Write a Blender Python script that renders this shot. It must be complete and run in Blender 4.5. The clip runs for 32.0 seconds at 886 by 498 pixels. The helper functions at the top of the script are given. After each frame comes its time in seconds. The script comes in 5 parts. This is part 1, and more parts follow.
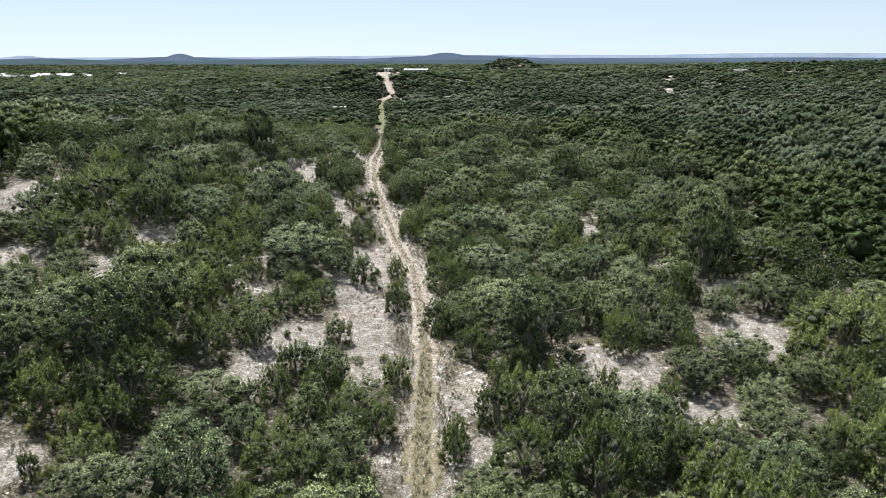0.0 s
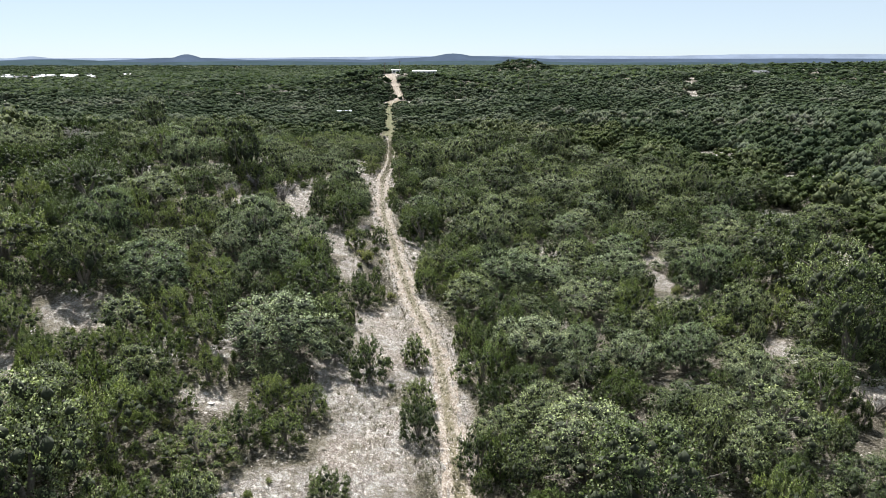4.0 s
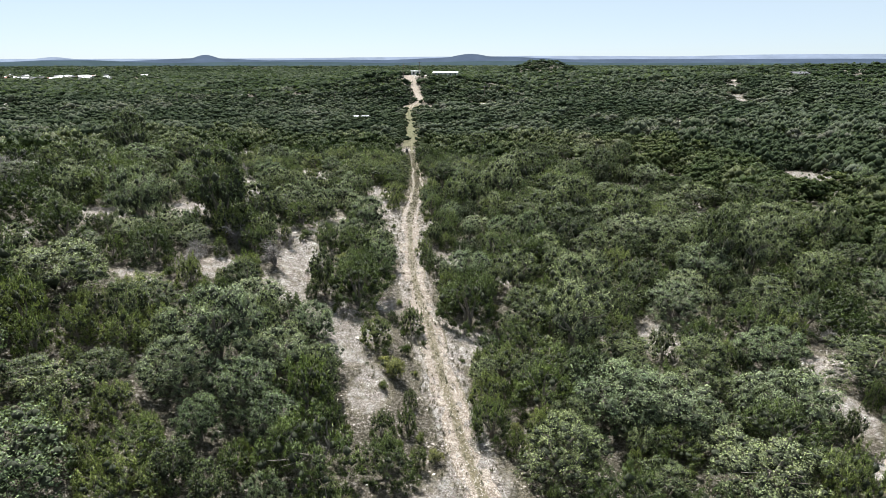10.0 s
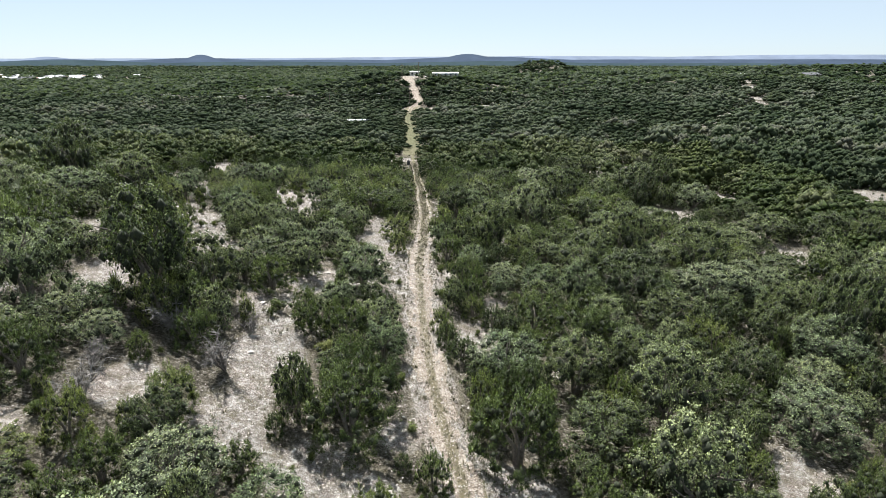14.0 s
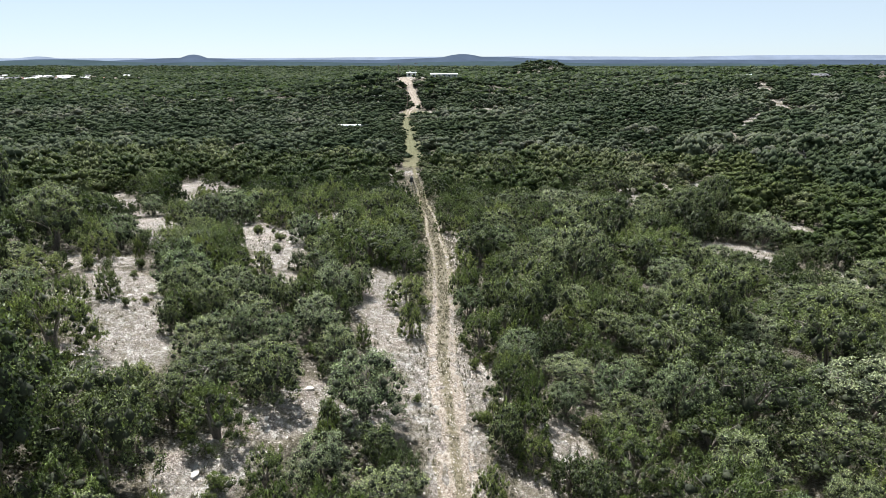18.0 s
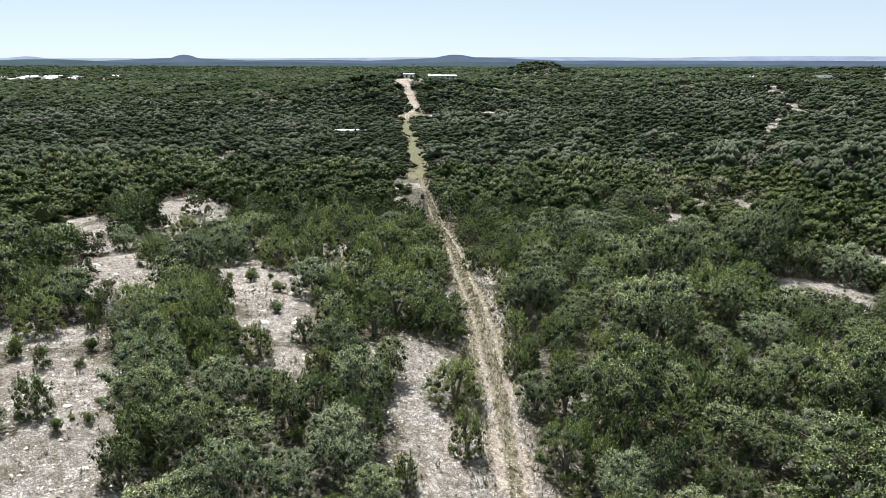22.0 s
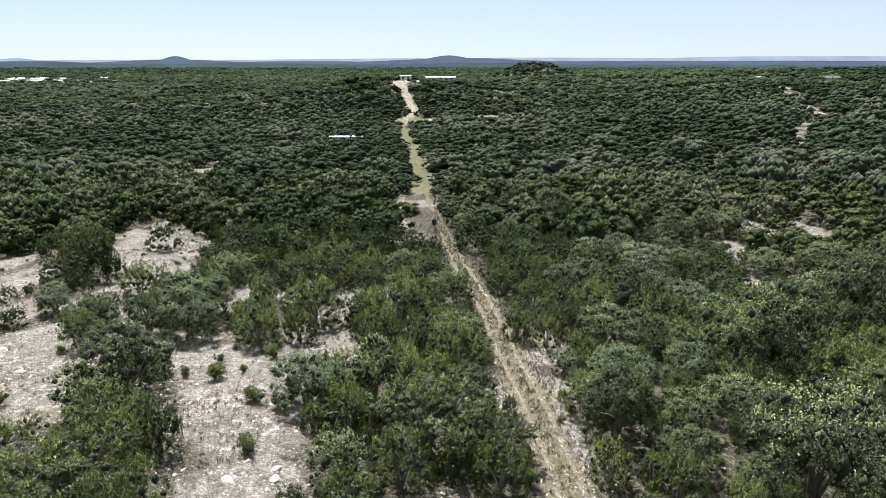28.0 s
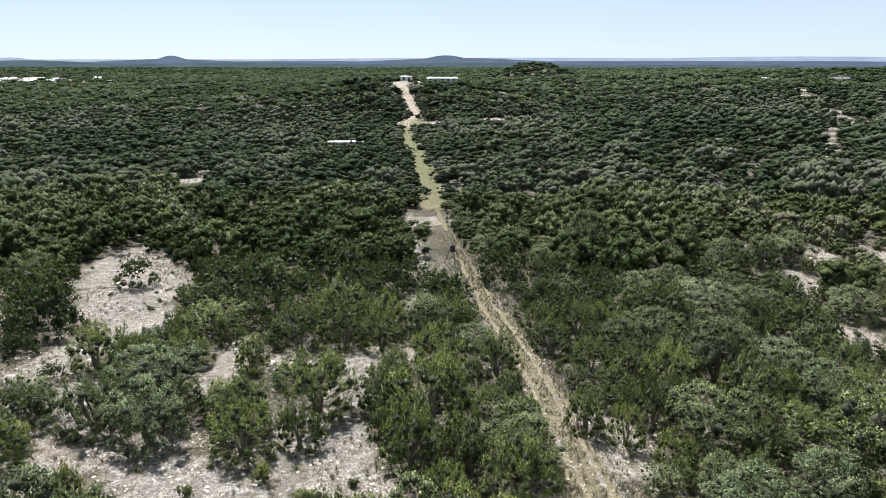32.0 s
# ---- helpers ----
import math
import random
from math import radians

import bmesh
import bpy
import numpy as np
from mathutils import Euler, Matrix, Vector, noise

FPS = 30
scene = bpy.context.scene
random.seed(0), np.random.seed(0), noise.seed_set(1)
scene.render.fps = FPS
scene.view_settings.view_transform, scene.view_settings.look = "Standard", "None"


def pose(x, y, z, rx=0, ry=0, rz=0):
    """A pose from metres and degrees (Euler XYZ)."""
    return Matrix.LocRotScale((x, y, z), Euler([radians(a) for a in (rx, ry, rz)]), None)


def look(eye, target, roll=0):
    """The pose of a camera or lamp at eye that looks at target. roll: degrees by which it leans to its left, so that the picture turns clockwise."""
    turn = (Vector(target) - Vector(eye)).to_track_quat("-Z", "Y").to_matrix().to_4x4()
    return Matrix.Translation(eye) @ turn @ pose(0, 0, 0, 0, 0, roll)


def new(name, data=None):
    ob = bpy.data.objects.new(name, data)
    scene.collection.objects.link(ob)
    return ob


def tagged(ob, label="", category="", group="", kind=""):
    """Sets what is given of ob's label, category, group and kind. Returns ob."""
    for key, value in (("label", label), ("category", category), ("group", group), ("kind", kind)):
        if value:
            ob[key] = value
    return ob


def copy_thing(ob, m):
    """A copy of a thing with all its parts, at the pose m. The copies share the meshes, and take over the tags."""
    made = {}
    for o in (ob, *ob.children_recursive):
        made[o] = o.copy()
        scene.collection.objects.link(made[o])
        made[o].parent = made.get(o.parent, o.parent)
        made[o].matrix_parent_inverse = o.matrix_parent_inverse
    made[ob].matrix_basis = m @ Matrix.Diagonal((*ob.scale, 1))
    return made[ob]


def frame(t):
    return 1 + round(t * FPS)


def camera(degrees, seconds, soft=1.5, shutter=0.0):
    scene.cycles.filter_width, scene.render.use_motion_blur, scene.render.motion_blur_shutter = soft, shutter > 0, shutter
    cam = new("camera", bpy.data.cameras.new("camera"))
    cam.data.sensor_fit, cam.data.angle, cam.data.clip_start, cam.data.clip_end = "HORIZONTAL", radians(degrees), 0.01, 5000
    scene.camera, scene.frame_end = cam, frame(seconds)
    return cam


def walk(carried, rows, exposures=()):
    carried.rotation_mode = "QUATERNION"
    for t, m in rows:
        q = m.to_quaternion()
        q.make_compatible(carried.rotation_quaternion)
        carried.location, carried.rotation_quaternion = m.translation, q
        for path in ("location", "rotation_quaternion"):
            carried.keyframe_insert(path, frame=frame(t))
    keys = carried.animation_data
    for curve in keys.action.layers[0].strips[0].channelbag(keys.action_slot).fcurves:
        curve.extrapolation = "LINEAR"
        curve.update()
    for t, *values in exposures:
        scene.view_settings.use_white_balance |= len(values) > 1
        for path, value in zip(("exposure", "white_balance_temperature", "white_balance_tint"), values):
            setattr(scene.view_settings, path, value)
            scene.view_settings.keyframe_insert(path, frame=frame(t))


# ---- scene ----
# camera
cam = camera(71.1, 32.0, soft=0.55)
METRES, EYE, TILT, LEAN, TURN = 114.0, 20.0, -17.1, 0.0, 0.0
ROWS = [
    (0.0, 0.0, 0.0, 0.0, 0.0, 0.0, -0.0),
    (0.5, -0.0026, 0.0189, 0.0056, -0.13, 0.0, 0.06),
    (1.0, -0.0055, 0.0376, 0.0113, -0.27, 0.02, 0.08),
    (1.5, -0.0083, 0.056, 0.0171, -0.42, 0.03, 0.12),
    (2.0, -0.0108, 0.0741, 0.0231, -0.58, 0.04, 0.14),
    (2.5, -0.0129, 0.0918, 0.029, -0.67, 0.05, 0.16),
    (3.0, -0.0147, 0.1093, 0.0347, -0.52, 0.04, 0.12),
    (3.5, -0.0165, 0.1264, 0.0401, 0.02, 0.06, -0.04),
    (5.5, -0.0233, 0.1886, 0.0596, 1.26, 0.07, -0.41),
    (6.0, -0.0265, 0.2036, 0.0646, 1.18, 0.07, -0.4),
    (6.5, -0.0298, 0.2187, 0.0697, 1.08, 0.06, -0.36),
    (7.0, -0.0326, 0.2336, 0.0746, 1.29, 0.07, -0.42),
    (7.5, -0.0352, 0.248, 0.0793, 1.84, 0.05, -0.58),
    (8.0, -0.0379, 0.2625, 0.0841, 1.98, 0.06, -0.62),
    (8.5, -0.0406, 0.2771, 0.0887, 2.01, 0.07, -0.61),
    (9.0, -0.0433, 0.2917, 0.0934, 2.01, 0.08, -0.61),
    (9.5, -0.0459, 0.3073, 0.0985, 2.02, 0.09, -0.62),
    (10.0, -0.0486, 0.3239, 0.1035, 2.0, 0.09, -0.61),
    (10.5, -0.0516, 0.341, 0.1087, 1.98, 0.09, -0.6),
    (11.0, -0.0544, 0.3585, 0.1142, 1.93, 0.09, -0.59),
    (11.5, -0.0572, 0.3763, 0.1197, 1.88, 0.08, -0.58),
    (12.0, -0.06, 0.3941, 0.1252, 1.84, 0.09, -0.58),
    (12.5, -0.0627, 0.4123, 0.1307, 1.82, 0.1, -0.57),
    (13.0, -0.0657, 0.4307, 0.1362, 1.81, 0.11, -0.58),
    (13.5, -0.0686, 0.4493, 0.1419, 1.77, 0.11, -0.59),
    (14.0, -0.0715, 0.4679, 0.1476, 1.7, 0.1, -0.59),
    (14.5, -0.0746, 0.4868, 0.1535, 1.64, 0.1, -0.58),
    (16.5, -0.0865, 0.559, 0.1769, 1.42, 0.08, -0.54),
    (17.0, -0.0901, 0.5771, 0.1827, 1.33, 0.08, -0.52),
    (17.5, -0.0937, 0.5949, 0.1882, 1.28, 0.1, -0.5),
    (18.0, -0.0972, 0.6127, 0.1937, 1.21, 0.11, -0.48),
    (18.5, -0.101, 0.6299, 0.1992, 1.12, 0.11, -0.49),
    (19.0, -0.1049, 0.6466, 0.2045, 1.02, 0.13, -0.48),
    (19.5, -0.1093, 0.6615, 0.2096, 0.92, 0.12, -0.46),
    (20.0, -0.1142, 0.6744, 0.2142, 0.82, 0.12, -0.45),
    (20.5, -0.1189, 0.6856, 0.2183, 0.73, 0.13, -0.43),
    (21.0, -0.1234, 0.6956, 0.2217, 0.66, 0.13, -0.4),
    (21.5, -0.1273, 0.7047, 0.2246, 0.58, 0.15, -0.39),
    (22.0, -0.1308, 0.7134, 0.2274, 0.51, 0.16, -0.36),
    (22.5, -0.1338, 0.7222, 0.23, 0.45, 0.17, -0.33),
    (23.0, -0.1364, 0.7313, 0.2329, 0.39, 0.18, -0.3),
    (23.5, -0.1387, 0.7411, 0.2358, 0.33, 0.19, -0.27),
    (24.0, -0.1407, 0.7515, 0.2388, 0.28, 0.2, -0.24),
    (24.5, -0.1427, 0.7622, 0.242, 0.24, 0.2, -0.2),
    (25.0, -0.1446, 0.773, 0.2453, 0.18, 0.2, -0.17),
    (25.5, -0.1465, 0.7839, 0.2488, 0.15, 0.21, -0.14),
    (27.5, -0.1547, 0.8285, 0.2633, -0.02, 0.23, -0.05),
    (28.0, -0.1574, 0.8402, 0.2671, -0.06, 0.23, -0.04),
    (28.5, -0.1601, 0.8522, 0.2709, -0.08, 0.23, -0.04),
    (29.0, -0.1628, 0.8643, 0.2747, -0.1, 0.22, -0.04),
    (29.5, -0.1659, 0.8763, 0.2785, -0.14, 0.21, -0.04),
    (30.0, -0.1691, 0.8884, 0.2827, -0.16, 0.21, -0.04),
    (30.5, -0.1721, 0.9004, 0.2868, -0.19, 0.21, -0.04),
    (31.0, -0.175, 0.9122, 0.2908, -0.24, 0.21, -0.04),
    (31.5, -0.1778, 0.9237, 0.2947, -0.29, 0.21, -0.03),
    (32.0, -0.1806, 0.935, 0.2984, -0.35, 0.22, -0.03),
]

walk(cam, [(t, pose(0, 0, EYE, TILT, LEAN, TURN) @ pose(METRES * x, METRES * y, METRES * z, 90 + pitch, roll, yaw)) for t, x, y, z, yaw, pitch, roll in ROWS])

# light: a high sun ahead of the camera and a bright hazy sky
SUN_TO = Vector((-0.22, 0.50, 0.84)).normalized()
world = bpy.data.worlds.new("sky")
scene.world = world
world.use_nodes = True
wn = world.node_tree
sky = wn.nodes.new("ShaderNodeTexSky")
sky.sky_type = "NISHITA"
sky.sun_disc = False
sky.sun_elevation = math.asin(SUN_TO.z)
sky.sun_rotation = math.atan2(SUN_TO.x, SUN_TO.y)
sky.air_density, sky.dust_density, sky.ozone_density = 0.6, 0.2, 2.0
veil = wn.nodes.new("ShaderNodeMix")  # milky summer haze over the whole sky
veil.data_type = "RGBA"
veil.inputs[0].default_value = 0.68
veil.inputs[7].default_value = (5.15, 5.80, 6.20, 1)
wn.links.new(sky.outputs[0], veil.inputs[6])
wn.links.new(veil.outputs[2], wn.nodes["Background"].inputs[0])
wn.nodes["Background"].inputs[1].default_value = 0.055
sun = new("sun", bpy.data.lights.new("sun", "SUN"))
sun.data.energy, sun.data.angle, sun.data.color = 5.0, radians(0.5), (1.0, 0.965, 0.92)
sun.matrix_world = look(SUN_TO * 100, (0, 0, 0))
scene.view_settings.exposure = 1.4
scene.view_settings.use_white_balance = True
scene.view_settings.white_balance_temperature = 6300
scene.view_settings.white_balance_tint = 10

rng = np.random.default_rng(7)


# ---------------------------------------------------------------- materials
def material(name):
    m = bpy.data.materials.new(name)
    m.use_nodes = True
    nt = m.node_tree
    return m, nt, nt.nodes["Principled BSDF"]


def node(nt, kind, **sets):
    n = nt.nodes.new(kind)
    for k, v in sets.items():
        n.inputs[k.replace("_", " ")].default_value = v
    return n


def ramp(nt, fac, stops):
    r = nt.nodes.new("ShaderNodeValToRGB")
    while len(r.color_ramp.elements) < len(stops):
        r.color_ramp.elements.new(0.5)
    for e, (p, c) in zip(r.color_ramp.elements, stops):
        e.position, e.color = p, (*c, 1)
    nt.links.new(fac, r.inputs[0])
    return r.outputs[0]


def mixed(nt, fac, a, b, mode="MIX"):
    n = nt.nodes.new("ShaderNodeMix")
    n.data_type, n.blend_type = "RGBA", mode
    for i, v in ((0, fac), (6, a), (7, b)):
        if isinstance(v, (int, float)):
            n.inputs[i].default_value = v
        elif isinstance(v, tuple):
            n.inputs[i].default_value = (*v, 1)
        else:
            nt.links.new(v, n.inputs[i])
    return n.outputs[2]


def calc(nt, op, a, b=0.5, c=None):
    n = nt.nodes.new("ShaderNodeMath")
    n.operation = op
    for i, v in enumerate((a, b, c)):
        if v is None:
            continue
        if isinstance(v, (int, float)):
            n.inputs[i].default_value = v
        else:
            nt.links.new(v, n.inputs[i])
    return n.outputs[0]


def smooth(nt, v, lo, hi):
    n = nt.nodes.new("ShaderNodeMapRange")
    n.interpolation_type = "SMOOTHSTEP"
    nt.links.new(v, n.inputs[0])
    n.inputs[1].default_value, n.inputs[2].default_value = lo, hi
    return n.outputs[0]


def noise_at(nt, scale, detail=4.0, rough=0.6, world_space=True):
    n = node(nt, "ShaderNodeTexNoise", Scale=scale, Detail=detail, Roughness=rough)
    if world_space:
        g = nt.nodes.new("ShaderNodeNewGeometry")
        nt.links.new(g.outputs["Position"], n.inputs["Vector"])
    return n.outputs[0]


def bump(nt, shader, height, strength, distance):
    b = node(nt, "ShaderNodeBump", Strength=strength, Distance=distance)
    nt.links.new(height, b.inputs["Height"])
    nt.links.new(b.outputs[0], shader.inputs["Normal"])


def leaf_material(name, stops, per_tree, see_through=0.3, spread=0.55, grain=0.0, rough=0.55, gloss=0.22):
    """Foliage: colour by tree, mottled from leaf to leaf, with light passing through the leaves."""
    m, nt, p = material(name)
    if per_tree == "object":
        src = nt.nodes.new("ShaderNodeObjectInfo").outputs["Random"]
    else:
        a = nt.nodes.new("ShaderNodeAttribute")
        a.attribute_name = "tint"
        src = a.outputs["Fac"]
    base = ramp(nt, src, stops)
    g = nt.nodes.new("ShaderNodeNewGeometry")
    leaf = ramp(nt, g.outputs["Random Per Island"], [(0.0, (1 - spread,) * 3), (0.7, (1.0, 1.0, 1.0)), (1.0, (1 + spread * 0.9, 1 + spread * 0.9, 1 + spread * 0.6))])
    col = mixed(nt, 1.0, base, leaf, "MULTIPLY")
    patch = ramp(nt, noise_at(nt, 0.9, 2), [(0.3, (0.75, 0.78, 0.8)), (0.7, (1.2, 1.15, 1.05))])
    col = mixed(nt, 1.0, col, patch, "MULTIPLY")
    if grain:  # leaf clusters too small to build one by one
        speck = ramp(nt, noise_at(nt, 3.2, 5, 0.75), [(0.34, (1 - grain,) * 3), (0.5, (1.0, 1.0, 1.0)), (0.66, (1 + grain, 1 + grain, 1 + 0.8 * grain))])
        col = mixed(nt, 1.0, col, speck, "MULTIPLY")
    col = mixed(nt, 1.0, col, (1.05, 0.98, 1.08), "MULTIPLY")
    nt.links.new(col, p.inputs["Base Color"])
    p.inputs["Roughness"].default_value = rough
    p.inputs["Specular IOR Level"].default_value = gloss
    t = nt.nodes.new("ShaderNodeBsdfTranslucent")
    nt.links.new(mixed(nt, 1.0, col, (1.0, 1.1, 0.6), "MULTIPLY"), t.inputs[0])
    mx = nt.nodes.new("ShaderNodeMixShader")
    mx.inputs[0].default_value = see_through
    nt.links.new(p.outputs[0], mx.inputs[1])
    nt.links.new(t.outputs[0], mx.inputs[2])
    nt.links.new(mx.outputs[0], nt.nodes["Material Output"].inputs[0])
    return m


J_DARK, J_MID, J_OLIVE = (0.054, 0.083, 0.026), (0.102, 0.146, 0.043), (0.165, 0.208, 0.067)
O_DARK, O_MID, O_PALE = (0.068, 0.098, 0.037), (0.124, 0.163, 0.065), (0.188, 0.236, 0.118)
juniper_leaf = leaf_material("juniper_foliage", [(0.0, J_DARK), (0.55, J_MID), (1.0, J_OLIVE)], "object", 0.27, 0.9)
oak_leaf = leaf_material("oak_foliage", [(0.0, O_DARK), (0.5, O_MID), (1.0, O_PALE)], "object", 0.22, 0.95)
pale_leaf = leaf_material("pale_oak_foliage", [(0.0, (0.116, 0.164, 0.082)), (0.5, (0.152, 0.204, 0.112)), (1.0, (0.208, 0.256, 0.152))], "object", 0.22, 0.85, 0.0, 0.65, 0.12)
shrub_leaf = leaf_material("shrub_foliage", [(0.0, (0.062, 0.096, 0.020)), (0.6, (0.111, 0.145, 0.036)), (1.0, (0.181, 0.196, 0.069))], "object", 0.3)
SCRUB = [(0.0, (0.030, 0.050, 0.018)), (0.25, (0.046, 0.068, 0.026)), (0.5, (0.072, 0.095, 0.036)), (0.55, (0.062, 0.085, 0.036)),
         (0.8, (0.086, 0.110, 0.052)), (0.97, (0.120, 0.145, 0.078)), (1.0, (0.150, 0.145, 0.115))]
scrub_leaf = leaf_material("scrub_foliage", SCRUB, "attribute", 0.30, 0.45, 0.35, 0.7, 0.06)
# distance haze painted into the far woods: their greens carry extra blue
HAZED_SCRUB = [(0.0, (0.032, 0.052, 0.029)), (0.2, (0.043, 0.064, 0.035)), (0.5, (0.061, 0.085, 0.046)), (0.55, (0.059, 0.082, 0.049)),
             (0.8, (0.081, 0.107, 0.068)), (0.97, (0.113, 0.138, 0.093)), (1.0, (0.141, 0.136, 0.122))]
hazed_far_leaf = leaf_material("hazed_far_scrub_foliage", HAZED_SCRUB, "attribute", 0.38, 0.15, 0.10, 0.9, 0.03)

bark, nt, p = material("grey_bark")
nt.links.new(ramp(nt, noise_at(nt, 9, 5), [(0.3, (0.076, 0.064, 0.051)), (0.7, (0.204, 0.178, 0.153))]), p.inputs["Base Color"])
p.inputs["Roughness"].default_value = 0.9
dead_wood, nt, p = material("weathered_dead_wood")
nt.links.new(ramp(nt, noise_at(nt, 6, 5), [(0.3, (0.12, 0.108, 0.098)), (0.7, (0.25, 0.235, 0.22))]), p.inputs["Base Color"])
p.inputs["Roughness"].default_value = 0.9

# ground: leaf litter and dry grass, with bare limestone rubble where the scrub opens
def rubble(nt, scale, fine):
    """Broken stone: pale pieces of several sizes with shade painted dark in the gaps between them."""
    gp = nt.nodes.new("ShaderNodeNewGeometry")
    warp = node(nt, "ShaderNodeTexNoise", Scale=3.0, Detail=3.0)
    nt.links.new(gp.outputs["Position"], warp.inputs["Vector"])
    at_ = nt.nodes.new("ShaderNodeMix")
    at_.data_type, at_.blend_type = "RGBA", "ADD"
    at_.inputs[0].default_value = 0.45
    nt.links.new(gp.outputs["Position"], at_.inputs[6])
    nt.links.new(warp.outputs["Color"], at_.inputs[7])
    cells_, gaps = [], []
    for k, f in enumerate((1.0, 2.3)):
        v = node(nt, "ShaderNodeTexVoronoi", Scale=scale * f)
        e = node(nt, "ShaderNodeTexVoronoi", Scale=scale * f)
        e.feature = "DISTANCE_TO_EDGE"
        for q in (v, e):
            nt.links.new(at_.outputs[2], q.inputs["Vector"])
        cells_.append(v.outputs["Color"])
        gaps.append(smooth(nt, e.outputs["Distance"], 0.01, 0.22))
    tone = mixed(nt, 0.5, cells_[0], cells_[1])
    bw = nt.nodes.new("ShaderNodeRGBToBW")
    nt.links.new(tone, bw.inputs[0])
    col = ramp(nt, bw.outputs[0], [(0.22, (0.300, 0.266, 0.233)), (0.40, (0.423, 0.391, 0.354)), (0.55, (0.524, 0.508, 0.480)), (0.72, (0.642, 0.637, 0.619))])
    gap = calc(nt, "MULTIPLY", gaps[0], calc(nt, "MULTIPLY_ADD", gaps[1], 0.6, 0.4))
    # shade of the crevices, multiplied into the stone colour along cell edges
    col = mixed(nt, 1.0, col, ramp(nt, gap, [(0.0, (0.26, 0.23, 0.20)), (0.45, (0.88, 0.84, 0.83)), (1.0, (1.0, 1.0, 1.0))]), "MULTIPLY")
    col = mixed(nt, 0.8, col, ramp(nt, fine, [(0.38, (0.30, 0.27, 0.24)), (0.46, (0.84, 0.82, 0.80)), (0.56, (1.0, 1.0, 1.0)), (0.7, (1.15, 1.14, 1.13))]), "MULTIPLY")
    plain_c = ramp(nt, fine, [(0.36, (0.139, 0.121, 0.100)), (0.44, (0.332, 0.302, 0.267)), (0.52, (0.503, 0.486, 0.458)), (0.64, (0.642, 0.635, 0.616))])
    where = noise_at(nt, 1.7, 3, 0.6)
    return mixed(nt, calc(nt, "MULTIPLY", smooth(nt, where, 0.36, 0.50), 0.85), plain_c, col), gap


soil, nt, p = material("limestone_and_litter")
at = nt.nodes.new("ShaderNodeAttribute")
at.attribute_name = "bare"
fine, mid_n, wide = noise_at(nt, 5.0, 8, 0.8), noise_at(nt, 1.1, 5, 0.65), noise_at(nt, 0.22, 4)
tiny = noise_at(nt, 11.0, 6, 0.75)
stone_c, gap = rubble(nt, 8.0, fine)
stone_c = mixed(nt, 1.0, stone_c, (1.21, 1.20, 1.19), "MULTIPLY")
litter = ramp(nt, fine, [(0.36, (0.030, 0.027, 0.018)), (0.47, (0.090, 0.080, 0.056)), (0.55, (0.20, 0.178, 0.140)), (0.63, (0.44, 0.41, 0.37))])
grass_c = ramp(nt, tiny, [(0.38, (0.045, 0.040, 0.022)), (0.5, (0.150, 0.133, 0.086)), (0.60, (0.33, 0.30, 0.23))])
pink = mixed(nt, smooth(nt, wide, 0.5, 0.65), stone_c, mixed(nt, 1.0, stone_c, (0.99, 0.94, 0.90), "MULTIPLY"))
edge = calc(nt, "ADD", at.outputs["Fac"], calc(nt, "MULTIPLY_ADD", mid_n, 0.9, -0.45))
some_grass = smooth(nt, calc(nt, "ADD", mid_n, calc(nt, "MULTIPLY", tiny, 0.7)), 0.82, 1.0)
open_c = mixed(nt, calc(nt, "MULTIPLY", some_grass, 0.85), pink, grass_c)
dry = mixed(nt, calc(nt, "MULTIPLY", smooth(nt, edge, 0.10, 0.38), smooth(nt, mid_n, 0.36, 0.56)), litter, grass_c)
lush = nt.nodes.new("ShaderNodeAttribute")
lush.attribute_name = "lush"
green_c = ramp(nt, tiny, [(0.36, (0.085, 0.10, 0.035)), (0.5, (0.17, 0.185, 0.075)), (0.66, (0.25, 0.255, 0.12))])
nt.links.new(mixed(nt, smooth(nt, lush.outputs["Fac"], 0.2, 0.7), mixed(nt, smooth(nt, edge, 0.32, 0.52), dry, open_c), green_c), p.inputs["Base Color"])
p.inputs["Roughness"].default_value = 0.95
p.inputs["Specular IOR Level"].default_value = 0.15
bump(nt, p, calc(nt, "ADD", gap, fine), 1.0, 0.2)

# two-track: pale wheel ruts and a grassy middle
track_m, nt, p = material("two_track_dirt")
ua = nt.nodes.new("ShaderNodeAttribute")
ua.attribute_name = "across"
fa = nt.nodes.new("ShaderNodeAttribute")
fa.attribute_name = "gravel"
fine, mid_n = noise_at(nt, 5.5, 8, 0.8), noise_at(nt, 1.3, 5, 0.65)
off = calc(nt, "ABSOLUTE", calc(nt, "SUBTRACT", calc(nt, "ABSOLUTE", ua.outputs["Fac"], 0), 0.62))
rut = calc(nt, "SUBTRACT", 1.0, smooth(nt, calc(nt, "ADD", off, calc(nt, "MULTIPLY_ADD", mid_n, 1.0, -0.5)), 0.02, 0.55))
gravel_c = mixed(nt, 1.0, rubble(nt, 7.0, fine)[0], (0.65, 0.60, 0.535), "MULTIPLY")
grass_c = ramp(nt, fine, [(0.36, (0.046, 0.042, 0.022)), (0.5, (0.112, 0.098, 0.060)), (0.66, (0.21, 0.183, 0.128))])
grass_c = mixed(nt, smooth(nt, calc(nt, "MULTIPLY", fa.outputs["Fac"], -1.0), 0.15, 0.6), grass_c, mixed(nt, 1.0, grass_c, (0.52, 0.70, 0.42), "MULTIPLY"))
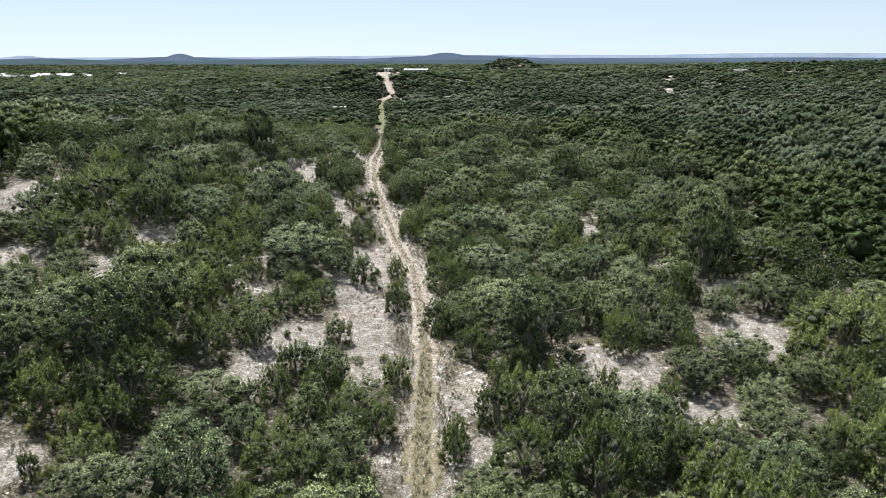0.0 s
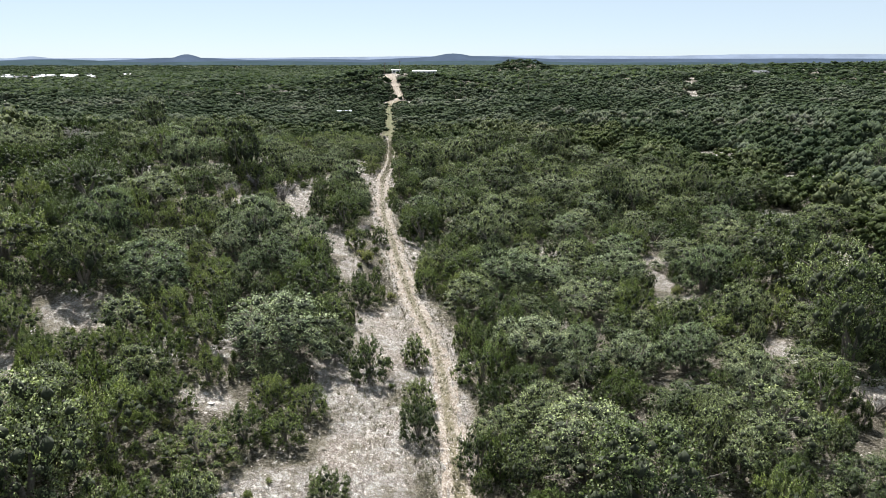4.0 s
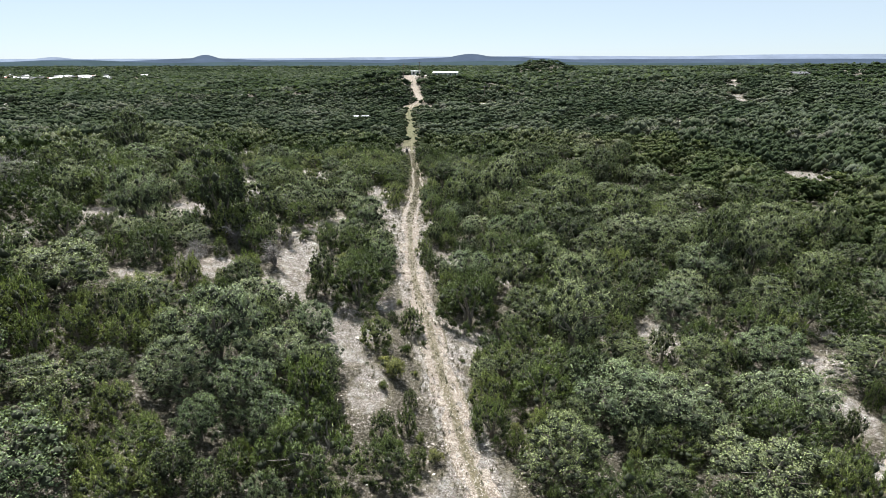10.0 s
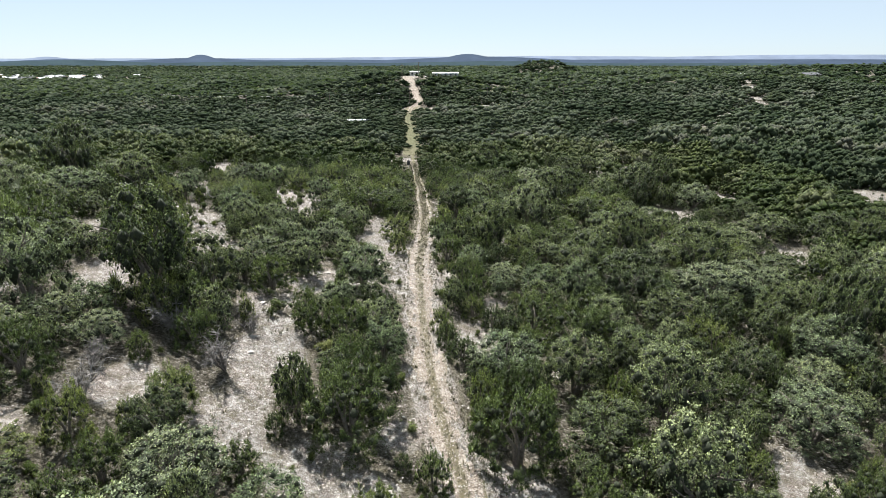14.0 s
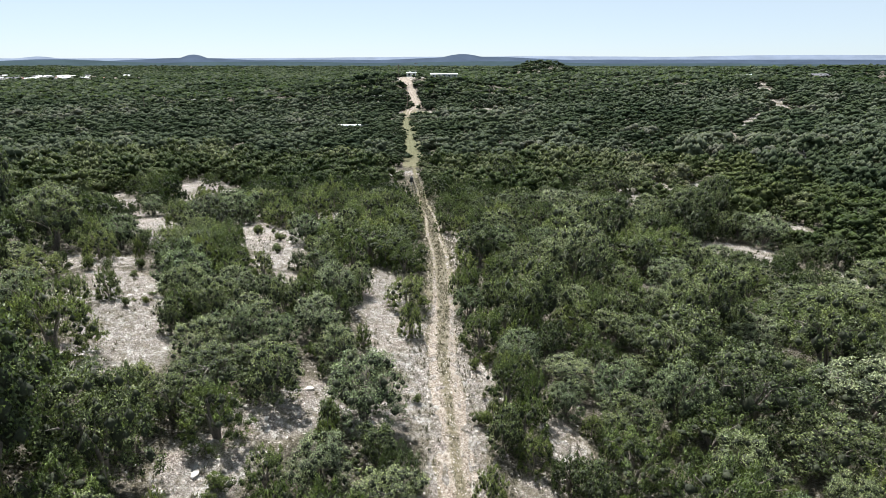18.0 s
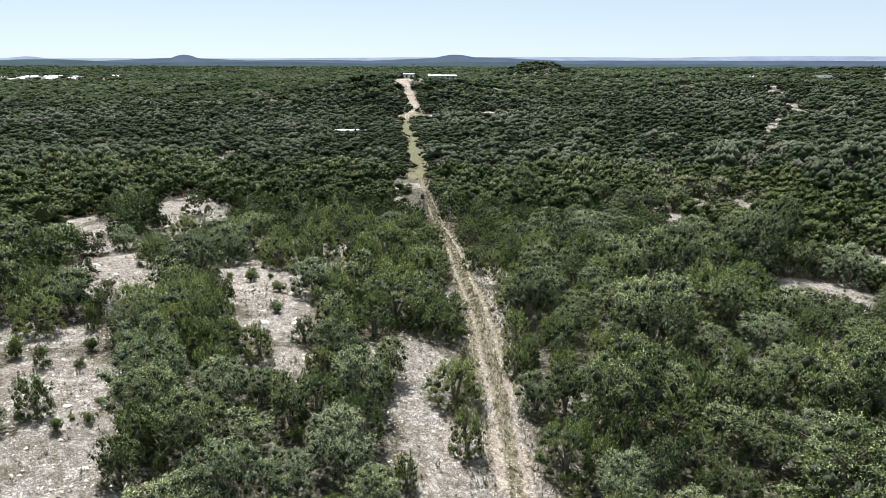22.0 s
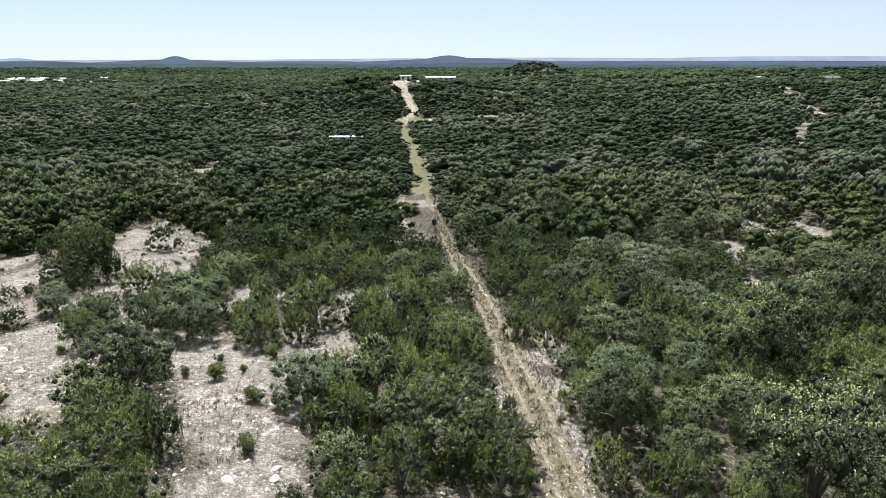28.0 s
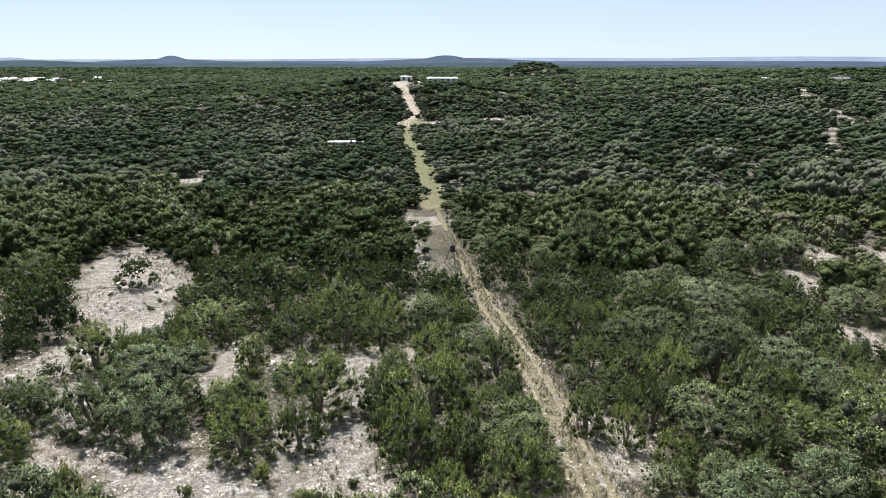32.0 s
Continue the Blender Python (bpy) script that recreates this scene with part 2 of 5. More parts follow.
bare_f = smooth(nt, calc(nt, "ADD", calc(nt, "MULTIPLY", rut, 0.55), calc(nt, "ADD", fa.outputs["Fac"], calc(nt, "MULTIPLY_ADD", mid_n, 0.8, -0.4))), 0.35, 0.62)
nt.links.new(mixed(nt, bare_f, grass_c, gravel_c), p.inputs["Base Color"])
p.inputs["Roughness"].default_value = 0.95
p.inputs["Specular IOR Level"].default_value = 0.15
bump(nt, p, fine, 0.7, 0.08)

rock, nt, p = material("pale_limestone")
g = nt.nodes.new("ShaderNodeNewGeometry")
c = ramp(nt, g.outputs["Random Per Island"], [(0.0, (0.16, 0.136, 0.112)), (0.5, (0.31, 0.276, 0.240)), (1.0, (0.50, 0.47, 0.43))])
nt.links.new(mixed(nt, 0.6, c, ramp(nt, noise_at(nt, 12, 5), [(0.3, (0.7, 0.68, 0.66)), (0.7, (1.1, 1.1, 1.1))]), "MULTIPLY"), p.inputs["Base Color"])
p.inputs["Roughness"].default_value = 0.95

blade, nt, p = material("dry_grass")
g = nt.nodes.new("ShaderNodeNewGeometry")
nt.links.new(ramp(nt, g.outputs["Random Per Island"], [(0.0, (0.085, 0.090, 0.038)), (0.4, (0.16, 0.148, 0.088)), (0.7, (0.22, 0.20, 0.143)), (1.0, (0.34, 0.305, 0.23))]), p.inputs["Base Color"])
p.inputs["Roughness"].default_value = 0.8


def plain(name, colour, rough=0.7, metal=0.0, spread=0.15, scale=3.0):
    m, nt, p = material(name)
    lo, hi = tuple(v * (1 - spread) for v in colour), tuple(min(1, v * (1 + spread)) for v in colour)
    nt.links.new(ramp(nt, noise_at(nt, scale, 5), [(0.3, lo), (0.7, hi)]), p.inputs["Base Color"])
    p.inputs["Roughness"].default_value, p.inputs["Metallic"].default_value = rough, metal
    return m


def painted_haze_material(name, colour):
    """Plain backdrop of far country, haze painted in as blue colour and daylight glow."""
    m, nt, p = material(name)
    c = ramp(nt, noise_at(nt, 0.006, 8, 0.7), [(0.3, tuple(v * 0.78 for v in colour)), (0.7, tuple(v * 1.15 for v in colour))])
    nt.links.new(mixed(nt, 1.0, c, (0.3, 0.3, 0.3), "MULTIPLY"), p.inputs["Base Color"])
    # emission stands in for daylit air before the ridge
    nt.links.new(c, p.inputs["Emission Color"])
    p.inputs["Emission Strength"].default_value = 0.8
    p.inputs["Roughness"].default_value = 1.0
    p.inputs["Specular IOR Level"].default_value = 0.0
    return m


# ---------------------------------------------------------------- the lie of the land
# rises and hollows: x, y, spread across, spread along, height
HILLS = [
    (-58, 70, 34, 42, 8.86), (-20, 100, 16, 22, 0.26), (-33, 112, 16, 26, 1.95), (-14, 140, 16, 24, 1.23), (20, 45, 20, 24, 2.94),
    (30, 110, 24, 26, 0.46), (-25, 58, 12, 18, 1.76), (50, 160, 30, 40, -1.46), (-50, 160, 24, 34, 0.4), (15, 190, 30, 34, -0.57),
    (-25, 215, 30, 36, -1.63), (-20, 290, 40, 50, 0.96), (80, 260, 40, 60, 2.32)]
HILLS += [
    (-45, 440, 40, 34, 11.89), (10, 380, 45, 40, 0.11), (-70, 320, 50, 60, -2.86), (145, 410, 60, 70, 9.87), (100, 130, 50, 60, 5.67),
    (-110, 110, 50, 70, 5.19), (0, 0, 30, 34, -0.36), (0, 60, 18, 24, -3.2),
    (95, 910, 30, 45, 20.0), (60, 570, 90, 60, 2.5), (430, 640, 270, 110, 15.5), (-8, 455, 26, 22, 2.5), (-900, 1500, 600, 600, -12.0)]
CLEARINGS = []
CLEARINGS += [
    (-20.8, 25.2, 1.0, 1.7), (2.0, 28.3, 1.0, 1.4), (-1.0, 28.4, 2.2, 3.9), (14.8, 31.3, 1.8, 2.4), (8.7, 34.3, 1.3, 2.4), (1.6, 34.7, 1.1, 2.8), (-12.3, 35.1, 1.1, 3.4),
    (11.1, 37.0, 3.2, 3.8), (-5.0, 38.2, 2.0, 3.3), (-10.6, 40.2, 2.3, 3.1), (22.4, 40.6, 3.0, 4.0), (-32.9, 44.7, 1.6, 2.1), (-25.9, 45.4, 1.2, 1.8), (-6.0, 45.6, 2.5, 5.5),
    (-15.4, 47.4, 1.4, 0.9), (24.7, 50.2, 3.2, 2.2), (-19.2, 51.3, 1.3, 1.8), (-16.2, 52.7, 0.7, 1.9), (-24.9, 52.9, 2.2, 2.5), (-8.0, 53.2, 2.7, 5.1), (-3.2, 53.5, 1.9, 3.2),
    (-39.2, 55.5, 2.2, 9),
]
CLEARINGS += [
    (-6.5, 56.7, 2.1, 3.7), (21.1, 56.8, 1.2, 3.7), (-4.8, 58.8, 3.4, 6.8), (-7.7, 61.3, 1.5, 2.1), (8.3, 63.5, 1.0, 1.0), (18.9, 65.9, 1.4, 3.0), (17.0, 66.6, 2.0, 1.9),
    (-11.2, 71.3, 0.8, 2.9), (18.2, 71.8, 0.9, 1.6), (17.9, 72.8, 1.0, 3.8), (-13.1, 75.8, 1.3, 2.5), (38.5, 76.6, 2.4, 3.8), (-27.4, 77.2, 1.3, 0.7), (-12.7, 78.3, 1.7, 1.9),
    (19.4, 78.7, 2.5, 2.2), (-14.5, 78.7, 1.8, 2.8), (-5.0, 79.3, 1.5, 2.5), (30.9, 79.7, 1.9, 2.1), (-37.5, 80.1, 1.2, 3.2), (-5.8, 80.6, 2.6, 2.0), (-18.8, 80.8, 1.9, 2.2),
    (-23.9, 81.6, 1.4, 1.9),
]
CLEARINGS += [
    (-11.2, 83.0, 1.0, 1.2), (9.6, 83.1, 1.4, 3.2), (-18.6, 86.5, 1.5, 3.7), (-35.8, 88.1, 2.0, 2.5), (-19.1, 88.6, 1.7, 3.9), (-30.5, 92.4, 1.3, 3.0), (-2.0, 92.9, 0.8, 1.3),
    (40.1, 93.5, 3.2, 5.2), (-31.2, 93.8, 1.2, 2.3), (-21.1, 93.9, 1.7, 2.6), (-7.0, 94.7, 1.3, 2.9), (-20.0, 98.0, 1.5, 1.3), (-15.6, 100.1, 1.6, 1.8), (-18.3, 100.3, 1.6, 2.3),
    (-5.5, 100.9, 1.0, 1.9), (-28.2, 101.4, 2.4, 2.5), (-11.7, 102.5, 2.4, 3.5), (-37.7, 103.6, 0.8, 3.9), (-28.9, 103.9, 1.5, 3.4), (-30.0, 106.0, 1.9, 4.0), (-11.4, 106.2, 2.5, 2.2),
    (-14.5, 107.3, 1.6, 1.9),
]
CLEARINGS += [
    (-33.7, 108.3, 1.5, 2.8), (-32.0, 110.3, 1.7, 2.9), (-15.5, 110.5, 1.4, 3.0), (-33.8, 111.8, 1.8, 1.8), (-16.1, 112.9, 1.1, 1.9), (-12.5, 114.0, 1.2, 3.1), (-38.8, 115.3, 1.8, 2.4),
    (-36.3, 116.0, 2.1, 1.7), (-23.6, 116.2, 1.4, 2.1), (55.2, 116.4, 3.0, 4.5), (-16.9, 116.6, 0.9, 5.5), (-6.7, 116.9, 1.2, 1.9), (-15.9, 117.5, 1.3, 3.2), (-17.7, 118.1, 1.9, 2.4),
    (42.8, 120.3, 2.3, 5.9), (27.1, 120.5, 2.5, 2.6), (-25.9, 121.1, 2.2, 2.7), (-37.1, 125.4, 1.3, 2.7), (-26.6, 127.2, 2.8, 4.7), (-38.6, 127.3, 1.8, 4.4), (-11.8, 127.6, 1.5, 3.4),
    (-29.5, 128.4, 2.2, 4.2),
]
CLEARINGS += [
    (27.4, 128.9, 1.2, 6.8), (-39.1, 130.2, 2.9, 3.9), (-11.1, 131.8, 1.0, 4.0), (-14.2, 132.2, 1.2, 2.0), (-30.3, 132.9, 3.0, 2.8), (-23.5, 134.4, 1.1, 1.3), (-32.2, 134.7, 2.8, 2.3),
    (-43.5, 136.0, 2.6, 5.4), (-25.9, 136.5, 2.2, 3.5), (-37.6, 136.9, 1.9, 2.5), (-34.5, 137.0, 1.8, 1.8), (-40.5, 137.3, 2.0, 4.8), (21.7, 139.0, 1.3, 3.6), (-26.8, 139.5, 2.4, 3.1),
    (-11.5, 140.5, 2.0, 3.8), (-42.1, 141.0, 2.2, 4.1), (21.0, 142.1, 4.9, 3.8), (-49.1, 143.9, 2.1, 3.7), (53.8, 145.4, 3.1, 9.0), (-26.2, 146.5, 0.9, 5.2), (-34.0, 147.0, 0.7, 3.9),
    (-25.5, 147.3, 0.7, 4.8),
]
CLEARINGS += [
    (-45.3, 147.7, 1.7, 3.4), (-34.4, 148.3, 0.8, 4.4), (-29.6, 149.9, 2.4, 2.3), (-55.6, 150.7, 2.8, 9), (-24.5, 151.7, 2.8, 1.7), (-44.9, 152.2, 2.3, 6.9), (33.2, 152.6, 1.6, 6.3),
    (-34.8, 153.1, 0.7, 2.1), (-44.0, 156.6, 2.4, 6.3), (-60.6, 158.9, 1.7, 4.2), (15.1, 159.3, 2.2, 6.0), (-22.5, 163.8, 0.8, 4.7), (-48.4, 164.2, 3.4, 9), (-16.1, 164.5, 1.3, 7.4),
    (-45.8, 165.9, 1.5, 7.2), (-49.6, 167.9, 4.4, 9.0), (-52.5, 172.9, 3.9, 9), (19.0, 174.2, 2.1, 4.3), (19.0, 176.2, 2.2, 6.1), (-24.5, 176.6, 0.9, 3.1), (-56.2, 178.5, 1.7, 7.6),
    (32.5, 181.1, 2.1, 9),
]
CLEARINGS += [
    (-29.7, 181.1, 0.7, 4.2), (25.4, 181.9, 2.8, 7.4), (-21.1, 182.3, 2.0, 8.6), (26.0, 184.1, 2.2, 6.4), (19.4, 186.3, 2.4, 4.0), (26.8, 187.1, 1.5, 6.4), (19.5, 188.4, 1.6, 5.9),
    (-20.5, 188.8, 2.4, 9), (-20.8, 191.6, 2.1, 9), (-22.9, 207.0, 3.2, 7.7), (-32.4, 209.9, 1.6, 4.0), (-24.1, 209.9, 2.7, 5.8), (-50.4, 211.2, 1.0, 5.7), (-33.1, 212.3, 1.8, 4.3),
    (-45.8, 215.3, 1.0, 1.9), (-71.7, 239.0, 3.8, 4.0),
]

# bare ground and tracks on the far slopes
FAR_BARE = [
    (58, 233, 1.6, 2.5), (64, 246, 1.5, 4), (72, 259, 2, 3), (78, 271, 1.6, 4), (90, 288, 2, 4), (97, 301, 2, 4), (110, 308, 5, 2.5), (116, 326, 2, 5),
    (120, 339, 4, 5), (134, 380, 2.6, 9), (146, 408, 3, 9), (113, 313, 4, 2.5), (84, 280, 2.2, 4), (54, 284, 3, 1.6), (66, 281, 4, 1.6), (69, 272, 2.5, 2.5), (61, 256, 2.5, 1.8),
    (-250, 370, 10, 16), (-34, 362, 7, 4), (-24, 360, 5, 3), (3, 365, 10, 3)]
FAR_BARE += [(-20.5, 178, 2.4, 5), (-22, 190, 3.2, 6), (-24.5, 206.5, 5, 1.8), (-21, 207, 3, 1.5), (37, 290, 5, 1.4), (46, 286, 4, 1.2), (59, 253, 2.0, 2.5), (157, 359, 3, 4), (104, 276, 2.5, 2), (22, 190, 2.2, 1.6), (25, 184, 1.8, 2.6), (18, 176, 2.2, 1.6), (33, 178, 2, 1.6), (16, 369, 5, 3), (13, 350, 3, 6), (-42, 434, 7, 7), (-30, 442, 9, 5), (16, 177, 1.2, 2.0)]
TRACK = [
    (-0.5, -60), (-0.9, 10), (-1.1, 25), (-1.2, 40), (-2.0, 49), (-2.8, 58), (-4.8, 65), (-6.6, 73), (-8.2, 81.5), (-9.7, 88), (-11.0, 98),
    (-11.9, 108), (-12.0, 117), (-12.6, 130), (-13.6, 139.5), (-14.5, 152), (-16.2, 166), (-17.5, 183), (-20.2, 207), (-22.5, 235), (-25, 262),
    (-29.5, 305), (-33, 350), (-33.5, 364), (-30.8, 376), (-31.5, 387), (-35.5, 405), (-38, 418), (-41, 434)]


def height(x, y):
    x, y = np.asarray(x, float), np.asarray(y, float)
    z = np.full(np.broadcast(x, y).shape, -1.5)
    for a, b, sx, sy, h in HILLS:
        z = z + h * np.exp(-0.5 * ((x - a) / sx) ** 2 - 0.5 * ((y - b) / sy) ** 2)
    r = np.clip((np.hypot(x, y) - 700) / 2500, 0, 1)
    return z - 7 * r * r * (3 - 2 * r) + 0.10 * np.sin(x * 0.9 + 1.3 * np.sin(y * 0.37)) * np.cos(y * 0.8 + np.sin(x * 0.5))


def hz(x, y):
    return float(height(x, y))


def wobble(x, y):
    return 0.5 * np.sin(0.9 * x + 1.7 * np.sin(0.63 * y)) + 0.5 * np.sin(1.13 * y + 1.9 * np.sin(0.71 * x + 2.0))


def track_x(y):
    return np.interp(y, [q[1] for q in TRACK], [q[0] for q in TRACK])


def bareness(x, y, road=True):
    """1 in the middle of the open ground, 0 under the scrub."""
    x, y = np.asarray(x, float), np.asarray(y, float)
    best = np.full(np.broadcast(x, y).shape, 9.0)
    for a, b, rx, ry in CLEARINGS + FAR_BARE:
        if 150 < b < 228 or (a > 30 and b < 228):
            k = 1.0 if a > 45 else 0.82 if a > 30 else 0.68 if a > 5 else 0.88
            rx, ry = rx * k, ry * k
        elif a > 13 and 50 < b < 100:
            rx, ry = rx * 0.72, ry * 0.72
        best = np.minimum(best, np.hypot((x - a) / (rx + 0.25), (y - b) / (ry + 0.25)))
    v = 1.38 - best + 0.16 * wobble(x * 1.3, y * 1.3)
    if not road:
        return np.clip(v, 0, 1)
    side = np.abs(x - track_x(y))
    v = np.maximum(v, np.where(y < 440, 1.25 - side / np.where(y > 118, 1.15, 1.7), -1) + 0.2 * wobble(x, y) - np.where(y > 200, 0.62, 0.0))
    return np.clip(v, 0, 1)


MEADOWS = [(13, 350, 4, 8), (7, 371, 8, 3), (18, 366, 6, 4), (-30, 358, 6, 5)]


def lushness(x, y):
    best = np.full(np.broadcast(x, y).shape, 9.0)
    for a, b, rx, ry in MEADOWS:
        best = np.minimum(best, np.hypot((x - a) / rx, (y - b) / ry))
    return np.clip(1.5 - best, 0, 1)


def stony(x, y):
    """How much bare stone shows: the open ground, but for the grassy way beyond the rise."""
    v = bareness(x, y)
    side = np.abs(np.asarray(x) - track_x(y))
    meadow = np.clip((np.asarray(y) - 150) / 20, 0, 1) * np.clip((7 - side) / 3, 0, 1) * (np.asarray(y) < 362) * (np.abs(np.asarray(y) - 206.8) > 2.5)
    return np.where(meadow > 0, np.minimum(v, 1 - 0.72 * meadow), v)


def link(name, mesh, mat=None, parent=None, label="", kind="", category=""):
    ob = new(name, mesh)
    if mat:
        mesh.materials.append(mat)
    ob.parent = parent
    return tagged(ob, label, category, "", kind)


def raw_mesh(name, verts, faces_flat, size, attrs=(), normals=None):
    """A mesh from arrays: verts (n, 3), faces of equal size given flat, float attributes on the points."""
    me = bpy.data.meshes.new(name)
    verts = np.asarray(verts, np.float32)
    faces_flat = np.asarray(faces_flat, np.int32).ravel()
    n = len(faces_flat) // size
    me.vertices.add(len(verts))
    me.vertices.foreach_set("co", verts.ravel())
    me.loops.add(n * size)
    me.loops.foreach_set("vertex_index", faces_flat)
    me.polygons.add(n)
    me.polygons.foreach_set("loop_start", np.arange(0, n * size, size, dtype=np.int32))
    for key, values in attrs:
        me.attributes.new(key, "FLOAT", "POINT").data.foreach_set("value", np.asarray(values, np.float32))
    me.update(calc_edges=True)
    me.validate()
    if normals is not None:
        me.attributes.new("custom_normal", "FLOAT_VECTOR", "CORNER").data.foreach_set("vector", np.asarray(normals, np.float32).ravel())
    return me


def grid_faces(nx, ny):
    i = np.arange(nx * ny).reshape(ny, nx)
    return np.stack([i[:-1, :-1], i[:-1, 1:], i[1:, 1:], i[1:, :-1]], -1).reshape(-1, 4)


def spread_lines(lo, dense_lo, dense_hi, hi, step, grow, fine_to=0.0):
    up, s = [dense_hi], step
    while up[-1] < hi:
        s = min(s * grow, 2.0 if up[-1] < fine_to else 1e9)
        up.append(up[-1] + s)
    down, s = [dense_lo], step
    while down[-1] > lo:
        s *= grow
        down.append(down[-1] - s)
    return np.array(down[:0:-1] + list(np.arange(dense_lo, dense_hi, step)) + up)


gx = spread_lines(-4900, -58, 58, 4900, 0.8, 1.055, 165)
gy = spread_lines(-4900, 14, 200, 4950, 0.8, 1.05, 440)
X, Y = np.meshgrid(gx, gy)
B = bareness(X, Y)
Z = height(X, Y) + 0.05 * B * wobble(X * 4, Y * 4)
ground = link("ground", raw_mesh("ground", np.stack([X, Y, Z], -1).reshape(-1, 3), grid_faces(len(gx), len(gy)), 4, [("bare", stony(X, Y).ravel()), ("lush", lushness(X, Y).ravel())]),
              soil, None, "dry scrubland ground of leaf litter, grass and limestone", "structure")
for poly in ground.data.polygons:
    poly.use_smooth = True

# the track, a strip whose edges dip into the ground
ys = np.concatenate([np.arange(-60, 220, 0.6), np.arange(220, 437, 1.2)])
xs = track_x(ys)
for _ in range(12):
    xs[1:-1] = (xs[:-2] + xs[1:-1] + xs[2:]) / 3
U = np.linspace(-2.6, 2.6, 27)
SX = xs[:, None] + U[None] * np.where(ys > 362, 1.15, 1.0)[:, None]
SY = np.repeat(ys[:, None], len(U), 1)
edge_w = 0.80 - np.where((SY > 116) & (SY < 165), -0.25, np.where((SY >= 165) & (SY < 200), 0.12, 0)) + 0.25 * wobble(SX * 0.8, SY * 0.8) + np.where(SY > 362, 0.35, np.where(SY > 185, -0.52, 0))
lift = 0.05 - 0.35 * np.clip(np.abs(U)[None] - edge_w, 0, 0.6) - 0.05 * np.exp(-((np.abs(U)[None] - 0.62) / 0.2) ** 2) + 0.0
SZ = height(SX, SY) + lift + np.where(SY > 215, 0.25, 0) + 0.02 * wobble(SX * 5, SY * 5)
gravel = np.interp(ys, [20, 36, 44, 60, 75, 100, 114, 124, 160, 200, 240, 340, 370, 440], [-0.12, -0.08, 0.30, 0.36, 0.28, 0.34, 0.12, -0.08, -0.14, -0.25, -0.40, -0.40, 0.5, 0.6])
track = link("dirt_track", raw_mesh("dirt_track", np.stack([SX, SY, SZ], -1).reshape(-1, 3), grid_faces(len(U), len(ys)), 4,
             [("across", np.repeat(U[None], len(ys), 0).ravel()), ("gravel", np.repeat(gravel[:, None], len(U), 1).ravel())]),
             track_m, None, "pale two-track dirt road with a grassy middle", "structure")

# far ridges, a backdrop of hills with haze painted into colour and glow: distance, colour, glow, base rise, humps
# (direction, width, rise) in metres per metre
def ridge(name, dist, mat, base, humps, seed):
    a = np.radians(np.linspace(-180, 180, 1441))
    t = np.tan(np.clip(a, -1.3, 1.3))
    rise = np.full(len(a), 0.0)
    for at_t, w, r in humps:
        rise = np.maximum(rise, r * np.exp(-0.5 * ((t - at_t) / w) ** 2))
    rough = sum(np.sin(a * f + seed * f) / f ** 0.75 for f in (23, 41, 77, 131, 211))
    top = 20 + dist * (base + rise + 0.0011 * rough)
    rows_v = []
    for k, (dr, f) in enumerate(((-320, -0.2), (-150, 0.55), (0, 1.0), (200, 0.4))):
        d = dist + dr
        rows_v.append(np.stack([np.sin(a) * d, np.cos(a) * d, -38 + (top + 38) * max(f, 0) - (12 if f < 0 else 0)], -1))
    return link(name, raw_mesh(name, np.concatenate(rows_v), grid_faces(len(a), 4), 4), mat, None, "wooded ridge on the horizon with blue haze painted in", "structure")


ridge("backdrop_far_ridge", 4650, painted_haze_material("pale_blue_painted_haze", (0.148, 0.178, 0.231)), 0.0002,
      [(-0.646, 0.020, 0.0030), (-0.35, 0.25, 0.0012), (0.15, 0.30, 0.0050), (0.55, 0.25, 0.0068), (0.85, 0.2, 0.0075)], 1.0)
ridge("backdrop_middle_ridge", 3900, painted_haze_material("blue_painted_haze", (0.048, 0.064, 0.092)), -0.0030,
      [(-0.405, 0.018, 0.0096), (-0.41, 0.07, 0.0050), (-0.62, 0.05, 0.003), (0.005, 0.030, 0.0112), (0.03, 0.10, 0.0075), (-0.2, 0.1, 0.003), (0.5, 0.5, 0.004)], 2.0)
ridge("backdrop_near_ridge", 3150, painted_haze_material("blue_green_painted_haze", (0.036, 0.053, 0.060)), -0.0062,
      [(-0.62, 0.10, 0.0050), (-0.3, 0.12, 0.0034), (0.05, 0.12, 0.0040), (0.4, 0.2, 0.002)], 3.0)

# ---------------------------------------------------------------- plants
def unit(v):
    return v / np.maximum(np.linalg.norm(v, axis=-1, keepdims=True), 1e-6)


def ball_points(n, r):
    v = unit(r.normal(size=(n, 3)))
    return v


